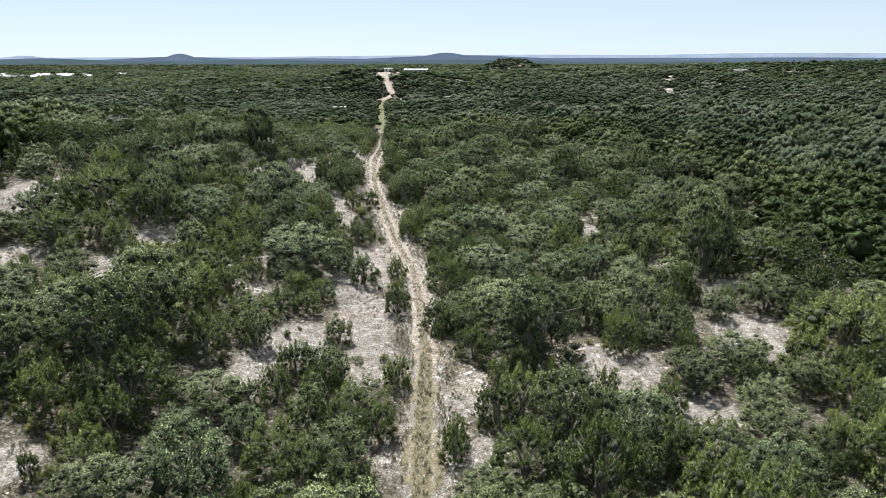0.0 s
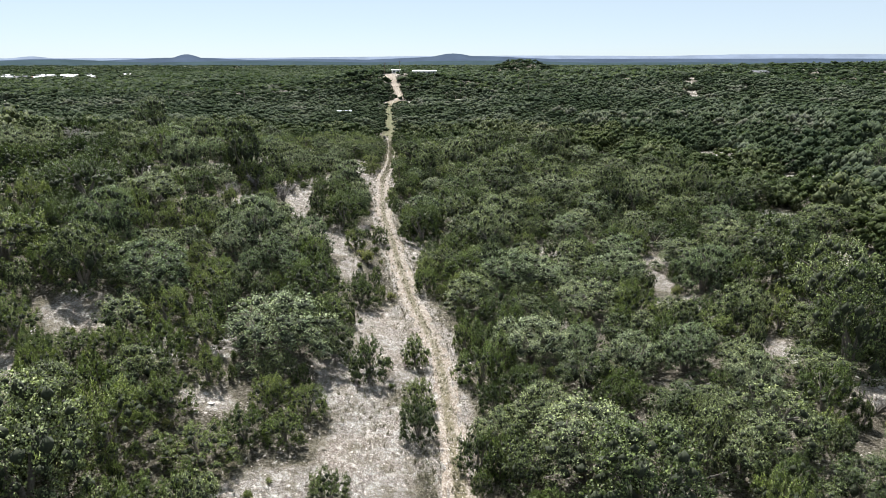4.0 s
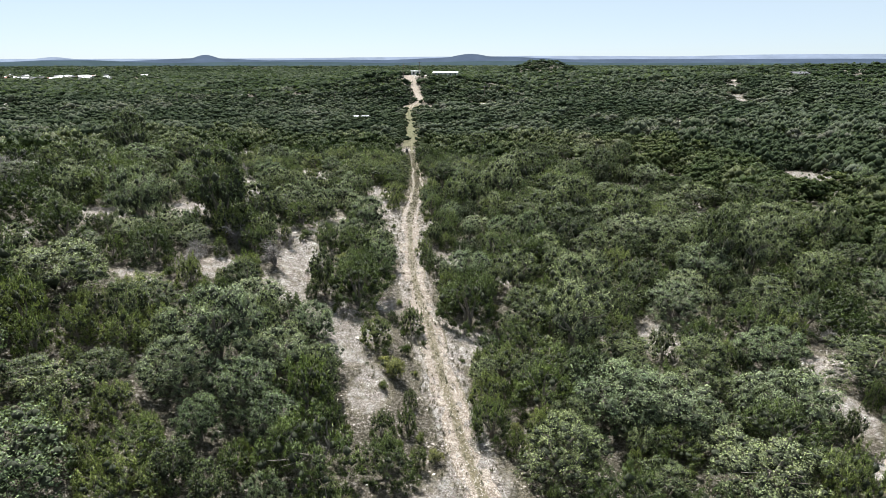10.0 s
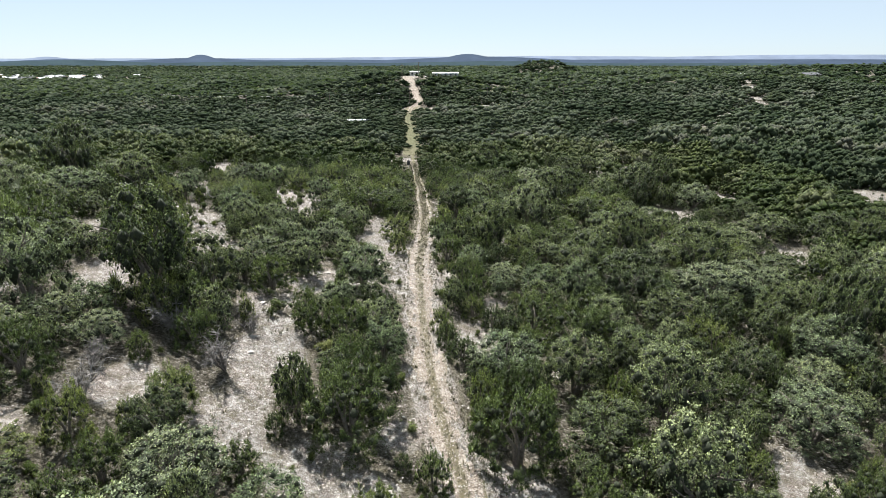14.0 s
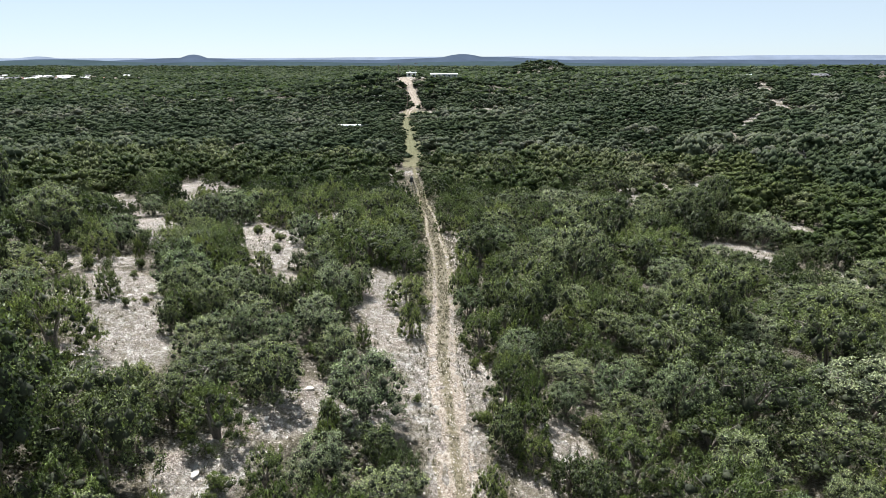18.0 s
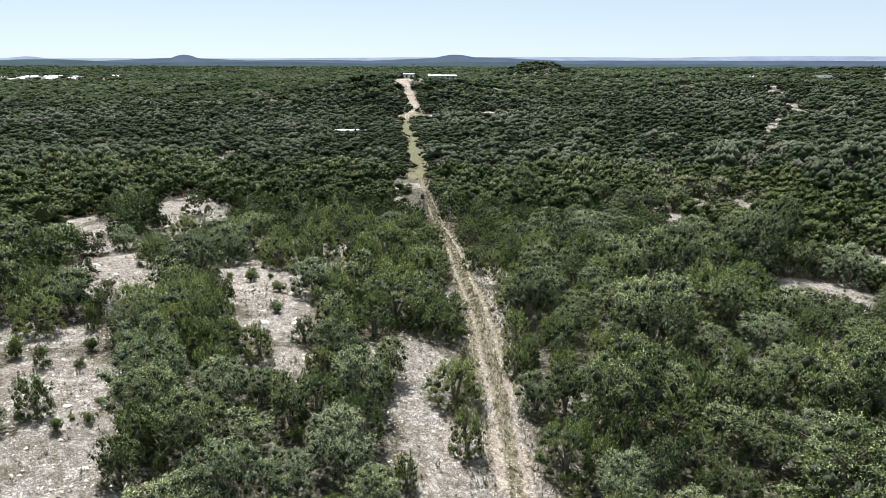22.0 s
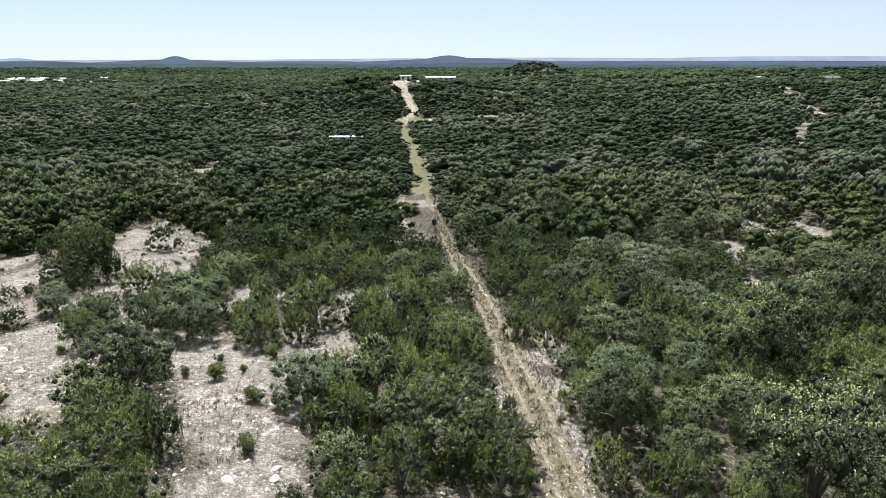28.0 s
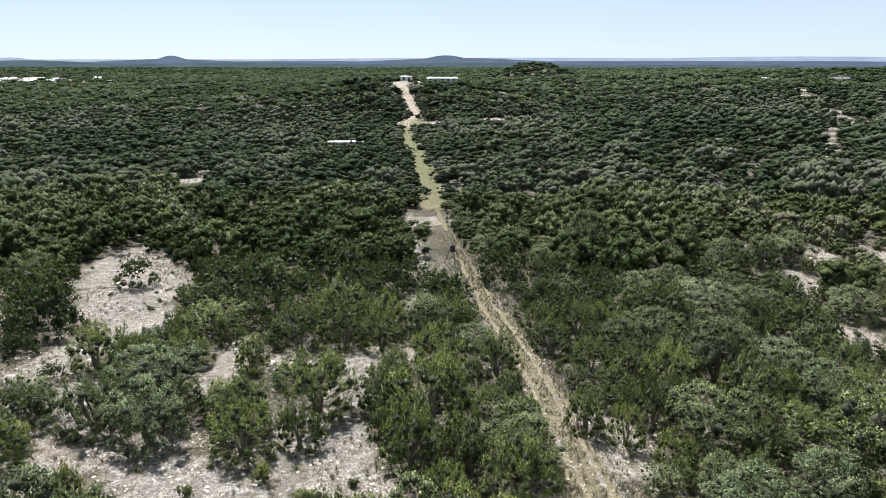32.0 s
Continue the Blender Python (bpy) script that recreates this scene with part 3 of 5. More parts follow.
def crown_lobes(kind, R, H, r, few=1.0):
    """Centres and radii of the clumps that make a crown; few: the share of them that a far-off tree shows."""
    L, grow = [], few ** -0.42
    if kind == "juniper":
        for k in range(max(1, int(38 * few))):
            a, q = r.uniform(0, 2 * math.pi), math.sqrt(r.uniform(0.0, 0.62))
            top = H * (1.0 - 0.5 * q ** 1.8) * r.uniform(0.68, 1.0)
            h = top * r.uniform(0.22, 0.34)
            w = R * r.uniform(0.15, 0.24) * grow
            L.append((q * R * math.cos(a), q * R * math.sin(a), top - h, w, w, h))
        for k in range(int(12 * few + 0.4)):  # skirts down to the ground
            a, q, w = k * 0.52 + r.uniform(0, 0.4), r.uniform(0.55, 0.80), R * r.uniform(0.24, 0.33) * grow
            L.append((q * R * math.cos(a), q * R * math.sin(a), H * r.uniform(0.12, 0.3), w, w, H * 0.2))
    elif kind == "oak":  # a dome of clumps, uneven in outline, round a few large inner ones
        lean, skew = r.uniform(0, 6.28), r.uniform(0, 6.28)
        for k in range(max(3, int(54 * few))):
            a, e = r.uniform(0, 2 * math.pi), r.uniform(-0.35, 1.0)
            q = 0.86 * math.sqrt(1 - e * e) * (1 + 0.16 * math.sin(2 * a + lean) + 0.12 * math.sin(3 * a + skew)) * r.uniform(0.8, 1.0)
            w = R * r.uniform(0.12, 0.23) * grow
            L.append((q * R * math.cos(a), q * R * math.sin(a), H * (0.50 + 0.37 * e * r.uniform(0.85, 1.05)), w, w, w))
        for k in range(int(6 * few + 0.4)):
            a = k * 1.05 + r.uniform(0, 0.6)
            L.append((0.40 * R * math.cos(a), 0.40 * R * math.sin(a), H * 0.42, R * 0.36 * grow, R * 0.36 * grow, H * 0.30))
        for k in range(int(9 * few + 0.4)):  # low boughs that hang to the ground
            a = k * 0.7 + r.uniform(0, 0.5)
            q, w = r.uniform(0.55, 0.85), R * r.uniform(0.2, 0.3) * grow
            L.append((q * R * math.cos(a), q * R * math.sin(a), H * r.uniform(0.14, 0.26), w, w, w))
    else:
        for k in range(max(2, int(7 * few))):
            a, q = r.uniform(0, 2 * math.pi), r.uniform(0, 0.6)
            h = H * r.uniform(0.32, 0.5)
            L.append((q * R * math.cos(a), q * R * math.sin(a), h, R * 0.42, R * 0.42, h))
    return np.array(L)


OCT = np.array([(1, 0, 0), (-1, 0, 0), (0, 1, 0), (0, -1, 0), (0, 0, 1), (0, 0, -1)], float)
OCT_F = np.array([(0, 2, 4), (2, 1, 4), (1, 3, 4), (3, 0, 4), (2, 0, 5), (1, 2, 5), (3, 1, 5), (0, 3, 5)])


def crown_tris(kind, R, H, n, leaf, r, core=0.72, few=1.0, shell=False, round_=0.5):
    """Leaf sprays on the clumps of a crown, with a dense heart: triangles (m, 3, 3)."""
    L = crown_lobes(kind, R, H, r, few)
    size = L[:, 3] * (L[:, 5] + L[:, 3]) * np.where(L[:, 2] < 0.33 * H, 2.0, 1.0)
    pick = r.choice(len(L), n, p=size / size.sum())
    d = ball_points(n, r)
    d[:, 2] = np.where(d[:, 2] < -0.35, -d[:, 2], d[:, 2])
    depth = r.uniform(0.25, 1.0, n) ** 0.3 * np.where(r.uniform(0, 1, n) < 0.14, r.uniform(1.0, 1.38, n), 1.0)
    P = L[pick, :3] + d * L[pick, 3:6] * depth[:, None]
    if not shell:  # sprigs gathered in tufts over each clump, with gaps between them
        tufts = unit(r.normal(size=(len(L), 10, 3)) + np.array((0, 0, 0.35 if kind == "oak" else 0.75)))
        mine = tufts[pick, r.integers(0, 10, n)]
        loose = r.uniform(0, 1, n) < 0.30
        reach = 0.33 if kind == "oak" else 0.29
        Q = L[pick, :3] + (mine * 0.80 + d * reach * r.uniform(0.3, 1.0, (n, 1))) * L[pick, 3:6]
        P = np.where(loose[:, None], P, Q)
        d = np.where(loose[:, None], d, unit(mine * 0.6 + d * 0.7))
    if kind == "juniper":  # plumes taper upwards
        up = np.clip((P[:, 2] - L[pick, 2]) / L[pick, 5], -0.3, 1.0)
        P[:, :2] = L[pick, :2] + (P[:, :2] - L[pick, :2]) * (1.0 - 0.62 * up)[:, None] + L[pick, :2] * (0.10 * up)[:, None]
        P[:, 2] += 0.07 * H * np.maximum(up, 0) * r.uniform(0, 1, n) ** 3
    low = L[pick, 2] < 0.33 * H  # the skirts hang
    P[:, 2] -= np.where(low, 0.55 * L[pick, 5], 0.0)
    P[:, 2] = np.maximum(P[:, 2], 0.03 + 0.05 * r.uniform(0, 1, n))
    out = unit(d / L[pick, 3:6])
    if kind == "oak":
        face = unit(out * 0.8 + np.array((0, 0, 0.25)) + r.normal(size=(n, 3)) * 0.75)
        axis = unit(np.cross(face, r.normal(size=(n, 3))))
        ln, wd = leaf * r.uniform(0.7, 1.3, n), leaf * r.uniform(0.7, 1.2, n)
    else:
        rise = unit(np.array((0, 0, 1.1)) + out * 0.4 + r.normal(size=(n, 3)) * 0.46)
        face = unit(out * 0.5 + r.normal(size=(n, 3)) * 0.7)
        axis = unit(rise - 0.75 * face * (rise * face).sum(1, keepdims=True))
        ln, wd = leaf * r.uniform(1.1, 2.2, n), leaf * r.uniform(0.36, 0.6, n)
        if few < 1:
            ln, wd = leaf * r.uniform(0.8, 1.5, n), leaf * r.uniform(0.45, 0.85, n)
    if shell:
        face = unit(out + r.normal(size=(n, 3)) * 0.38)
        axis = unit(np.cross(face, r.normal(size=(n, 3)))) if kind == "oak" else unit(rise - face * (rise * face).sum(1, keepdims=True))
    side = unit(np.cross(face, axis)) * wd[:, None] / 2
    T = np.stack([P - side - axis * ln[:, None] * 0.4, P + side - axis * ln[:, None] * 0.4, P + axis * ln[:, None] * 0.6], 1)
    # each spray faces outwards; its shading follows the roundness of its clump and of the crown
    flat = unit(np.cross(T[:, 1] - T[:, 0], T[:, 2] - T[:, 0]))
    whole = unit((P - np.array((0, 0, 0.35 * H))) / np.array((R, R, 0.6 * H)))
    swell = unit(out + (0.95 if shell else 0.45) * whole)
    turned = (flat * swell).sum(1) < 0
    T[turned] = T[turned][:, ::-1]
    flat[turned] *= -1
    N = np.repeat(unit(swell * round_ + flat * (1 - round_))[:, None], 3, 1)
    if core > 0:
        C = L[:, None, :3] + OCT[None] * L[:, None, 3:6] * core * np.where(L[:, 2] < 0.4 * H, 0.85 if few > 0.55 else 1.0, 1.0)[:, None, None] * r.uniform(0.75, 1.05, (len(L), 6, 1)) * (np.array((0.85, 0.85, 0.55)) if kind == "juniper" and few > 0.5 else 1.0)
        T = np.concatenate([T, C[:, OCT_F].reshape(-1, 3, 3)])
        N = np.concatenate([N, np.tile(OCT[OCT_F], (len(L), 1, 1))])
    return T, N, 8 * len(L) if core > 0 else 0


def tri_mesh(name, T, attrs=(), normals=None):
    return raw_mesh(name, T.reshape(-1, 3), np.arange(len(T) * 3), 3, attrs, normals)


def tube(points, radii, sides=5, root=None):
    """A tapered bent limb as triangles; root: the point from which it springs."""
    points = np.asarray(points, float)
    rings = []
    for i, q in enumerate(points):
        d = points[min(i + 1, len(points) - 1)] - points[max(i - 1, 0)]
        d = d / np.linalg.norm(d)
        u = np.cross(d, (0.31, 0.9, 0.2))
        u = u / np.linalg.norm(u)
        v = np.cross(d, u)
        a = np.arange(sides) * 2 * math.pi / sides
        rings.append(q + radii[i] * (np.cos(a)[:, None] * u + np.sin(a)[:, None] * v))
    if root is not None:
        rings.insert(0, np.repeat(np.asarray(root, float)[None], sides, 0))
    T = []
    for A, C in zip(rings[:-1], rings[1:]):
        for k in range(sides):
            j = (k + 1) % sides
            T += [(A[k], A[j], C[j]), (A[k], C[j], C[k])]
    return np.array(T), rings


def stems(R, H, count, thick, r, spread=0.6, low=0.0):
    T = []
    for k in range(count):
        a = k * 2 * math.pi / count + r.uniform(-0.4, 0.4)
        e = np.array((math.cos(a) * R * spread * r.uniform(0.6, 1.1), math.sin(a) * R * spread * r.uniform(0.6, 1.1), H * r.uniform(0.5, 0.72)))
        b = np.array((math.cos(a) * thick * 0.8, math.sin(a) * thick * 0.8, 0.0))
        m1, m2 = b + (e - b) * (0.2, 0.2, 0.38), b + (e - b) * (0.55, 0.55, 0.72)
        m2 = m2 + r.normal(size=3) * 0.08 * R
        t, rings = tube([b, m1, m2, e], [thick, thick * 0.75, thick * 0.5, thick * 0.15], 5, (0, 0, -0.2))
        T.append(t)
        for s in range(2):
            f = e + r.normal(size=3) * (0.18 * R, 0.18 * R, 0.06 * H)
            T.append(tube([m2 + (f - m2) * 0.1, (m2 + f) / 2 + r.normal(size=3) * 0.06 * R, f], [thick * 0.4, thick * 0.25, thick * 0.08], 4, rings[3][s])[0])
    return np.concatenate(T)


def dead_tris(R, H, r):
    T = []
    for k in range(9):
        a = r.uniform(0, 2 * math.pi)
        e = np.array((math.cos(a) * R * r.uniform(0.3, 0.9), math.sin(a) * R * r.uniform(0.3, 0.9), H * r.uniform(0.6, 1.0)))
        m = e * (0.45, 0.45, 0.55) + r.normal(size=3) * 0.1
        t, rings = tube([e * 0.03, m, m + (e - m) * 0.5, e], [0.06, 0.045, 0.03, 0.012], 4, (0, 0, -0.15))
        T.append(t)
        for s in range(13):
            root = rings[2 + s % 3][s % 4]
            tip = root + unit(r.normal(size=3) + (0.4 * math.cos(a), 0.4 * math.sin(a), 0.5)) * r.uniform(0.35, 0.8) * R * 0.6
            c = (root + tip) / 2 + r.normal(size=3) * 0.06
            t, tw = tube([root + (c - root) * 0.1, c, tip], [0.02, 0.015, 0.007], 3, root)
            T.append(t)
            for q in range(3):
                u = tw[2 + q % 2][q]
                T.append(tube([u + (c - root) * 0.02, u + unit(r.normal(size=3) + (0, 0, 0.4)) * r.uniform(0.15, 0.4)], [0.011, 0.005], 3, u)[0])
    return np.concatenate(T)


def wood_mesh(name, T):
    """Limbs welded into one piece."""
    q, back = np.unique(np.round(T.reshape(-1, 3), 5), axis=0, return_inverse=True)
    F = back.reshape(-1, 3)
    F = F[(F[:, 0] != F[:, 1]) & (F[:, 1] != F[:, 2]) & (F[:, 0] != F[:, 2])]
    return raw_mesh(name, q, F, 3)


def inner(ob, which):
    """Inner twigs of a crown as solid lumps, near-black to paint the shade in its gaps."""
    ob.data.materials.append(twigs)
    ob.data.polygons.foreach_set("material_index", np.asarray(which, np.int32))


# twig colour taken down to near-black, standing in for shade between the leaf tufts
twigs = plain("shade_dark_inner_twigs", (0.022, 0.028, 0.012), 0.95, 0.0, 0.35, 9.0)


def plant(name, crown, crown_mat, wood, wood_mat, label, category, crown_name="crown", wood_name="trunk"):
    top = new(name)
    tagged(top, label, category)
    link(wood_name, wood_mesh(wood_name, wood), wood_mat, top)
    if crown is not None:
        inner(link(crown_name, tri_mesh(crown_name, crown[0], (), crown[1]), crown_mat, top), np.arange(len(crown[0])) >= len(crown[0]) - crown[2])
    return top


JR, JH, OR, OH, SR, SH = 1.5, 3.0, 2.0, 3.2, 0.7, 1.0
YR, YH, QR, QH = 0.8, 1.9, 1.15, 2.2
KINDS = {"juniper": [], "young_juniper": [], "oak": [], "pale_oak": [], "scrub_oak": [], "shrub": [], "dead": []}
r = np.random.default_rng(11)
j_labels = ("dense dark green juniper with foliage down to the ground", "bushy olive green juniper with upright sprays", "rounded dark juniper on rocky ground")
o_labels = ("spreading grey-green scrub oak with a clumped crown", "broad live oak with pale green rounded crown", "low oak with open crown and grey limbs")
for i in range(7):
    R, H = JR * r.uniform(0.92, 1.08), JH * r.uniform(0.9, 1.12)
    KINDS["juniper"].append(plant("juniper_tree", crown_tris("juniper", R, H, 13000, 0.055, r, 0.58), juniper_leaf, stems(R, H, 4, 0.08, r, 0.45), bark, j_labels[i % 3], "tree"))
for i in range(7):
    KINDS["oak"].append(plant("oak_tree", crown_tris("oak", OR, OH * r.uniform(0.9, 1.1), 12500, 0.064, r, 0.53), oak_leaf, stems(OR, OH, 5, 0.11, r, 0.55), bark, o_labels[i % 3], "tree"))
for i in range(5):
    KINDS["pale_oak"].append(plant("pale_oak", crown_tris("oak", OR, OH * r.uniform(0.9, 1.1), 12500, 0.064, r, 0.53), pale_leaf, stems(OR, OH, 5, 0.11, r, 0.55), bark, "rounded pale grey-green oak with a dense fine-leaved crown", "tree"))
for i in range(4):
    KINDS["young_juniper"].append(plant("young_juniper", crown_tris("juniper", YR, YH, 4800, 0.052, r, 0.60), juniper_leaf, stems(YR, YH, 3, 0.05, r, 0.4), bark, "young dark green juniper bush on stony ground", "tree"))
    KINDS["scrub_oak"].append(plant("scrub_oak", crown_tris("oak", QR, QH, 4400, 0.064, r, 0.53), oak_leaf, stems(QR, QH, 4, 0.05, r, 0.5), bark, "low grey-green scrub oak thicket", "tree"))
for i in range(4):
    KINDS["shrub"].append(plant("shrub", crown_tris("shrub", SR, SH, 1900, 0.050, r, 0.55), shrub_leaf, stems(SR, SH, 5, 0.025, r, 0.6), bark,
                                "small yellow-green shrub on stony ground", "shrub", "foliage", "stem"))
for i in range(3):
    KINDS["dead"].append(plant("dead_shrub", None, None, dead_tris(1.3, 2.0, r), dead_wood, "bare grey dead shrub with tangled twigs", "shrub", "", "branch_tangle"))

JUNIPERS = []
JUNIPERS += [
    (0.6, 27.8, 0.7), (-17.3, 28.2, 1.6), (0.7, 29.3, 0.6), (-5.7, 29.5, 1.4), (-3.6, 29.8, 0.8), (3.1, 31.2, 0.9), (12.8, 31.4, 0.8), (4.8, 33.0, 1.8),
    (-10.0, 33.2, 0.9), (-7.4, 33.5, 1.5), (10.0, 33.8, 0.7), (-3.0, 35.3, 0.8), (-15.6, 36.9, 1.7), (27.0, 37.9, 2.7), (12.4, 39.3, 1.6), (2.2, 39.5, 1.7),
    (-7.5, 40.7, 1.2), (-0.4, 42.5, 0.8), (-0.5, 44.1, 0.8), (-12.5, 44.6, 1.3), (30.0, 45.9, 1.7), (-3.7, 47.0, 1.1), (-21.5, 47.1, 0.9), (-12.0, 47.5, 1.1),
    (-26.2, 48.3, 1.6), (-20.8, 48.3, 1.3), (-15.9, 48.9, 1.2), (-18.6, 49.3, 1.8), (7.6, 49.7, 1.5), (-3.8, 49.8, 1.1), (-10.9, 50.7, 0.8), (2.7, 50.7, 1.6),
]
JUNIPERS += [
    (-17.3, 52.2, 1.2), (-7.2, 52.9, 1.0), (-19.8, 52.9, 1.5), (0.1, 53.6, 1.5), (-4.3, 55.7, 1.0), (1.0, 58.3, 1.5), (-18.8, 58.3, 1.9), (-0.9, 58.6, 0.8),
    (-0.3, 59.9, 1.0), (22.8, 60.2, 1.4), (5.8, 61.8, 1.8), (11.5, 62.1, 1.1), (14.3, 62.1, 0.9), (-12.3, 62.3, 2.1), (2.0, 62.9, 2.4), (-21.4, 63.0, 1.4),
    (-9.2, 64.1, 1.7), (-29.2, 66.0, 1.7), (-12.5, 66.6, 0.8), (-9.8, 67.1, 1.0), (-23.6, 68.1, 1.6), (11.9, 68.7, 1.9), (-1.1, 68.8, 1.3), (-3.9, 69.2, 1.2),
    (-26.1, 69.6, 1.2), (-8.6, 70.6, 0.6), (-4.0, 72.0, 1.1), (-0.7, 72.2, 1.7), (-4.5, 75.9, 0.6), (-2.8, 76.0, 1.3), (-11.4, 76.6, 1.5), (-3.7, 77.7, 0.9),
]
JUNIPERS += [
    (-1.4, 79.2, 1.9), (-9.3, 79.8, 0.8), (11.6, 80.3, 1.9), (-21.2, 80.4, 1.4), (-28.0, 80.5, 1.7), (-13.5, 81.9, 2.4), (6.4, 82.7, 1.7), (-5.2, 82.9, 2.4),
    (16.3, 83.3, 2.1), (-24.5, 84.1, 0.9), (-13.4, 84.9, 2.4), (24.0, 87.2, 1.8), (-25.4, 88.4, 0.9), (-24.0, 89.7, 1.4), (-15.4, 91.2, 1.7), (-17.5, 91.3, 1.0),
    (-37.1, 92.1, 2.4), (-4.8, 93.0, 0.9), (-27.0, 93.4, 1.3), (-9.0, 93.7, 0.8), (-13.5, 95.3, 1.2), (-9.5, 95.4, 0.8), (0.3, 95.4, 2.5), (9.5, 95.9, 1.5),
    (-21.2, 96.0, 1.3), (-25.3, 96.6, 0.9), (-7.3, 98.5, 1.1), (-2.6, 98.6, 1.6), (-30.5, 100.1, 1.9), (2.4, 101.6, 1.7), (-8.2, 103.8, 1.2), (-33.1, 106.0, 1.2),
]
JUNIPERS += [
    (-7.6, 106.2, 1.2), (-27.0, 106.2, 0.9), (-32.1, 108.0, 0.7), (-2.0, 109.1, 1.4), (-18.7, 109.5, 1.1), (-14.0, 110.3, 0.8), (-21.0, 111.0, 0.9), (-6.1, 111.7, 0.9),
    (-2.4, 111.8, 1.2), (-34.4, 112.1, 0.6), (-26.4, 112.6, 0.9), (-30.9, 114.3, 1.0), (-14.5, 114.7, 1.3), (-2.5, 115.0, 1.6), (-27.3, 115.3, 1.3), (-21.7, 115.4, 1.1),
    (18.1, 115.8, 2.4), (-25.3, 116.3, 0.6), (-37.5, 116.6, 1.6), (-0.1, 116.7, 1.6), (-28.3, 117.3, 1.7), (-10.8, 118.8, 0.8), (-7.8, 119.3, 1.1), (-10.1, 119.9, 0.8),
    (2.8, 120.7, 1.7), (-0.8, 121.7, 1.6), (-19.7, 122.4, 1.6), (10.7, 122.6, 1.6), (-15.5, 122.9, 1.6), (-30.0, 123.4, 0.9), (-7.5, 123.6, 1.4), (-17.3, 124.0, 0.9),
]
JUNIPERS += [
    (-10.1, 125.0, 0.9), (-24.1, 126.3, 1.0), (-22.9, 127.5, 1.0), (-1.1, 128.3, 1.6), (13.2, 129.6, 1.7), (-19.3, 131.0, 1.8), (-9.5, 131.3, 1.5), (1.7, 132.0, 1.7),
    (7.8, 133.9, 2.9), (-17.0, 134.7, 2.2), (-39.8, 134.9, 1.6), (-21.9, 136.9, 1.8), (-29.8, 137.0, 1.9), (8.6, 137.7, 2.4), (-27.4, 138.2, 1.1), (-37.6, 138.8, 1.6),
    (-41.6, 139.1, 1.4), (-30.8, 139.7, 2.0), (-3.1, 140.2, 1.8), (-10.6, 140.6, 1.2), (-21.1, 141.1, 2.4), (-12.5, 141.7, 1.0), (-27.2, 141.9, 2.5), (-8.2, 143.0, 1.6),
    (3.8, 143.7, 2.0), (-20.1, 145.9, 1.5), (-42.2, 147.3, 1.7), (-32.7, 148.1, 1.0), (-37.1, 148.6, 1.8), (-16.8, 148.7, 1.8), (-10.1, 150.5, 1.6), (-38.6, 152.3, 1.3),
]
JUNIPERS += [
    (-30.5, 152.4, 1.9), (-24.7, 152.6, 1.9), (-35.6, 152.6, 1.3), (15.1, 153.5, 2.2), (-12.3, 154.0, 2.0), (-12.6, 156.8, 1.6), (-19.6, 157.4, 2.0), (8.9, 158.0, 2.6),
    (-2.1, 160.0, 2.7), (-20.1, 162.9, 2.8), (-49.5, 167.9, 1.9), (20.5, 169.2, 3.0), (-25.6, 172.5, 1.5), (-14.3, 172.9, 2.4), (-27.0, 180.6, 4.1), (-24.5, 185.2, 2.8),
]

OAKS = []
OAKS += [
    (-5.3, 26.5, 1.8), (17.5, 28.2, 1.7), (6.6, 28.5, 1.5), (-13.2, 31.2, 1.9), (18.4, 31.5, 1.5), (21.7, 33.1, 1.7), (-20.0, 33.3, 2.0), (15.4, 34.3, 1.8),
    (-19.2, 37.9, 2.1), (-12.6, 38.6, 1.0), (6.4, 39.3, 2.2), (-26.9, 42.3, 1.9), (-21.3, 43.3, 1.6), (25.2, 44.8, 2.1), (-18.7, 46.7, 1.5), (3.3, 47.7, 1.8),
    (13.4, 48.7, 1.6), (11.5, 49.4, 1.5), (-21.5, 50.8, 1.2), (20.3, 51.3, 2.2), (16.7, 52.7, 1.9), (6.7, 52.9, 1.8), (-9.8, 55.2, 1.5), (-26.0, 55.2, 1.5),
    (30.3, 56.5, 2.8), (23.7, 57.1, 2.2), (21.3, 63.3, 1.8), (-22.9, 64.9, 1.4), (-0.3, 66.4, 2.6), (-13.4, 69.4, 1.1), (8.7, 69.5, 1.9), (0.7, 69.8, 1.4),
]
OAKS += [
    (27.6, 70.4, 2.3), (-24.0, 72.3, 1.6), (11.7, 73.0, 1.8), (9.3, 74.3, 1.5), (20.9, 75.8, 3.0), (6.1, 79.0, 2.2), (2.4, 80.0, 1.9), (-0.4, 84.8, 2.2),
    (20.1, 88.6, 2.5), (-24.0, 92.3, 1.4), (7.1, 97.2, 1.4), (17.3, 98.7, 6.2), (-22.6, 99.2, 2.0), (-19.8, 99.7, 1.2), (-25.1, 106.3, 1.4), (-23.2, 107.2, 1.1),
    (3.0, 108.4, 2.0), (7.6, 109.2, 1.9), (3.5, 110.6, 1.7), (13.8, 111.5, 2.2), (1.8, 112.5, 1.9), (-18.1, 116.0, 0.9), (7.6, 116.4, 2.0), (3.2, 116.9, 1.2),
    (-21.3, 117.5, 1.6), (-30.3, 117.7, 1.6), (-2.1, 117.9, 1.8), (5.0, 120.5, 1.5), (-3.6, 124.6, 1.4), (-0.4, 125.2, 2.1), (3.9, 125.7, 1.9), (-34.1, 125.8, 1.1),
]
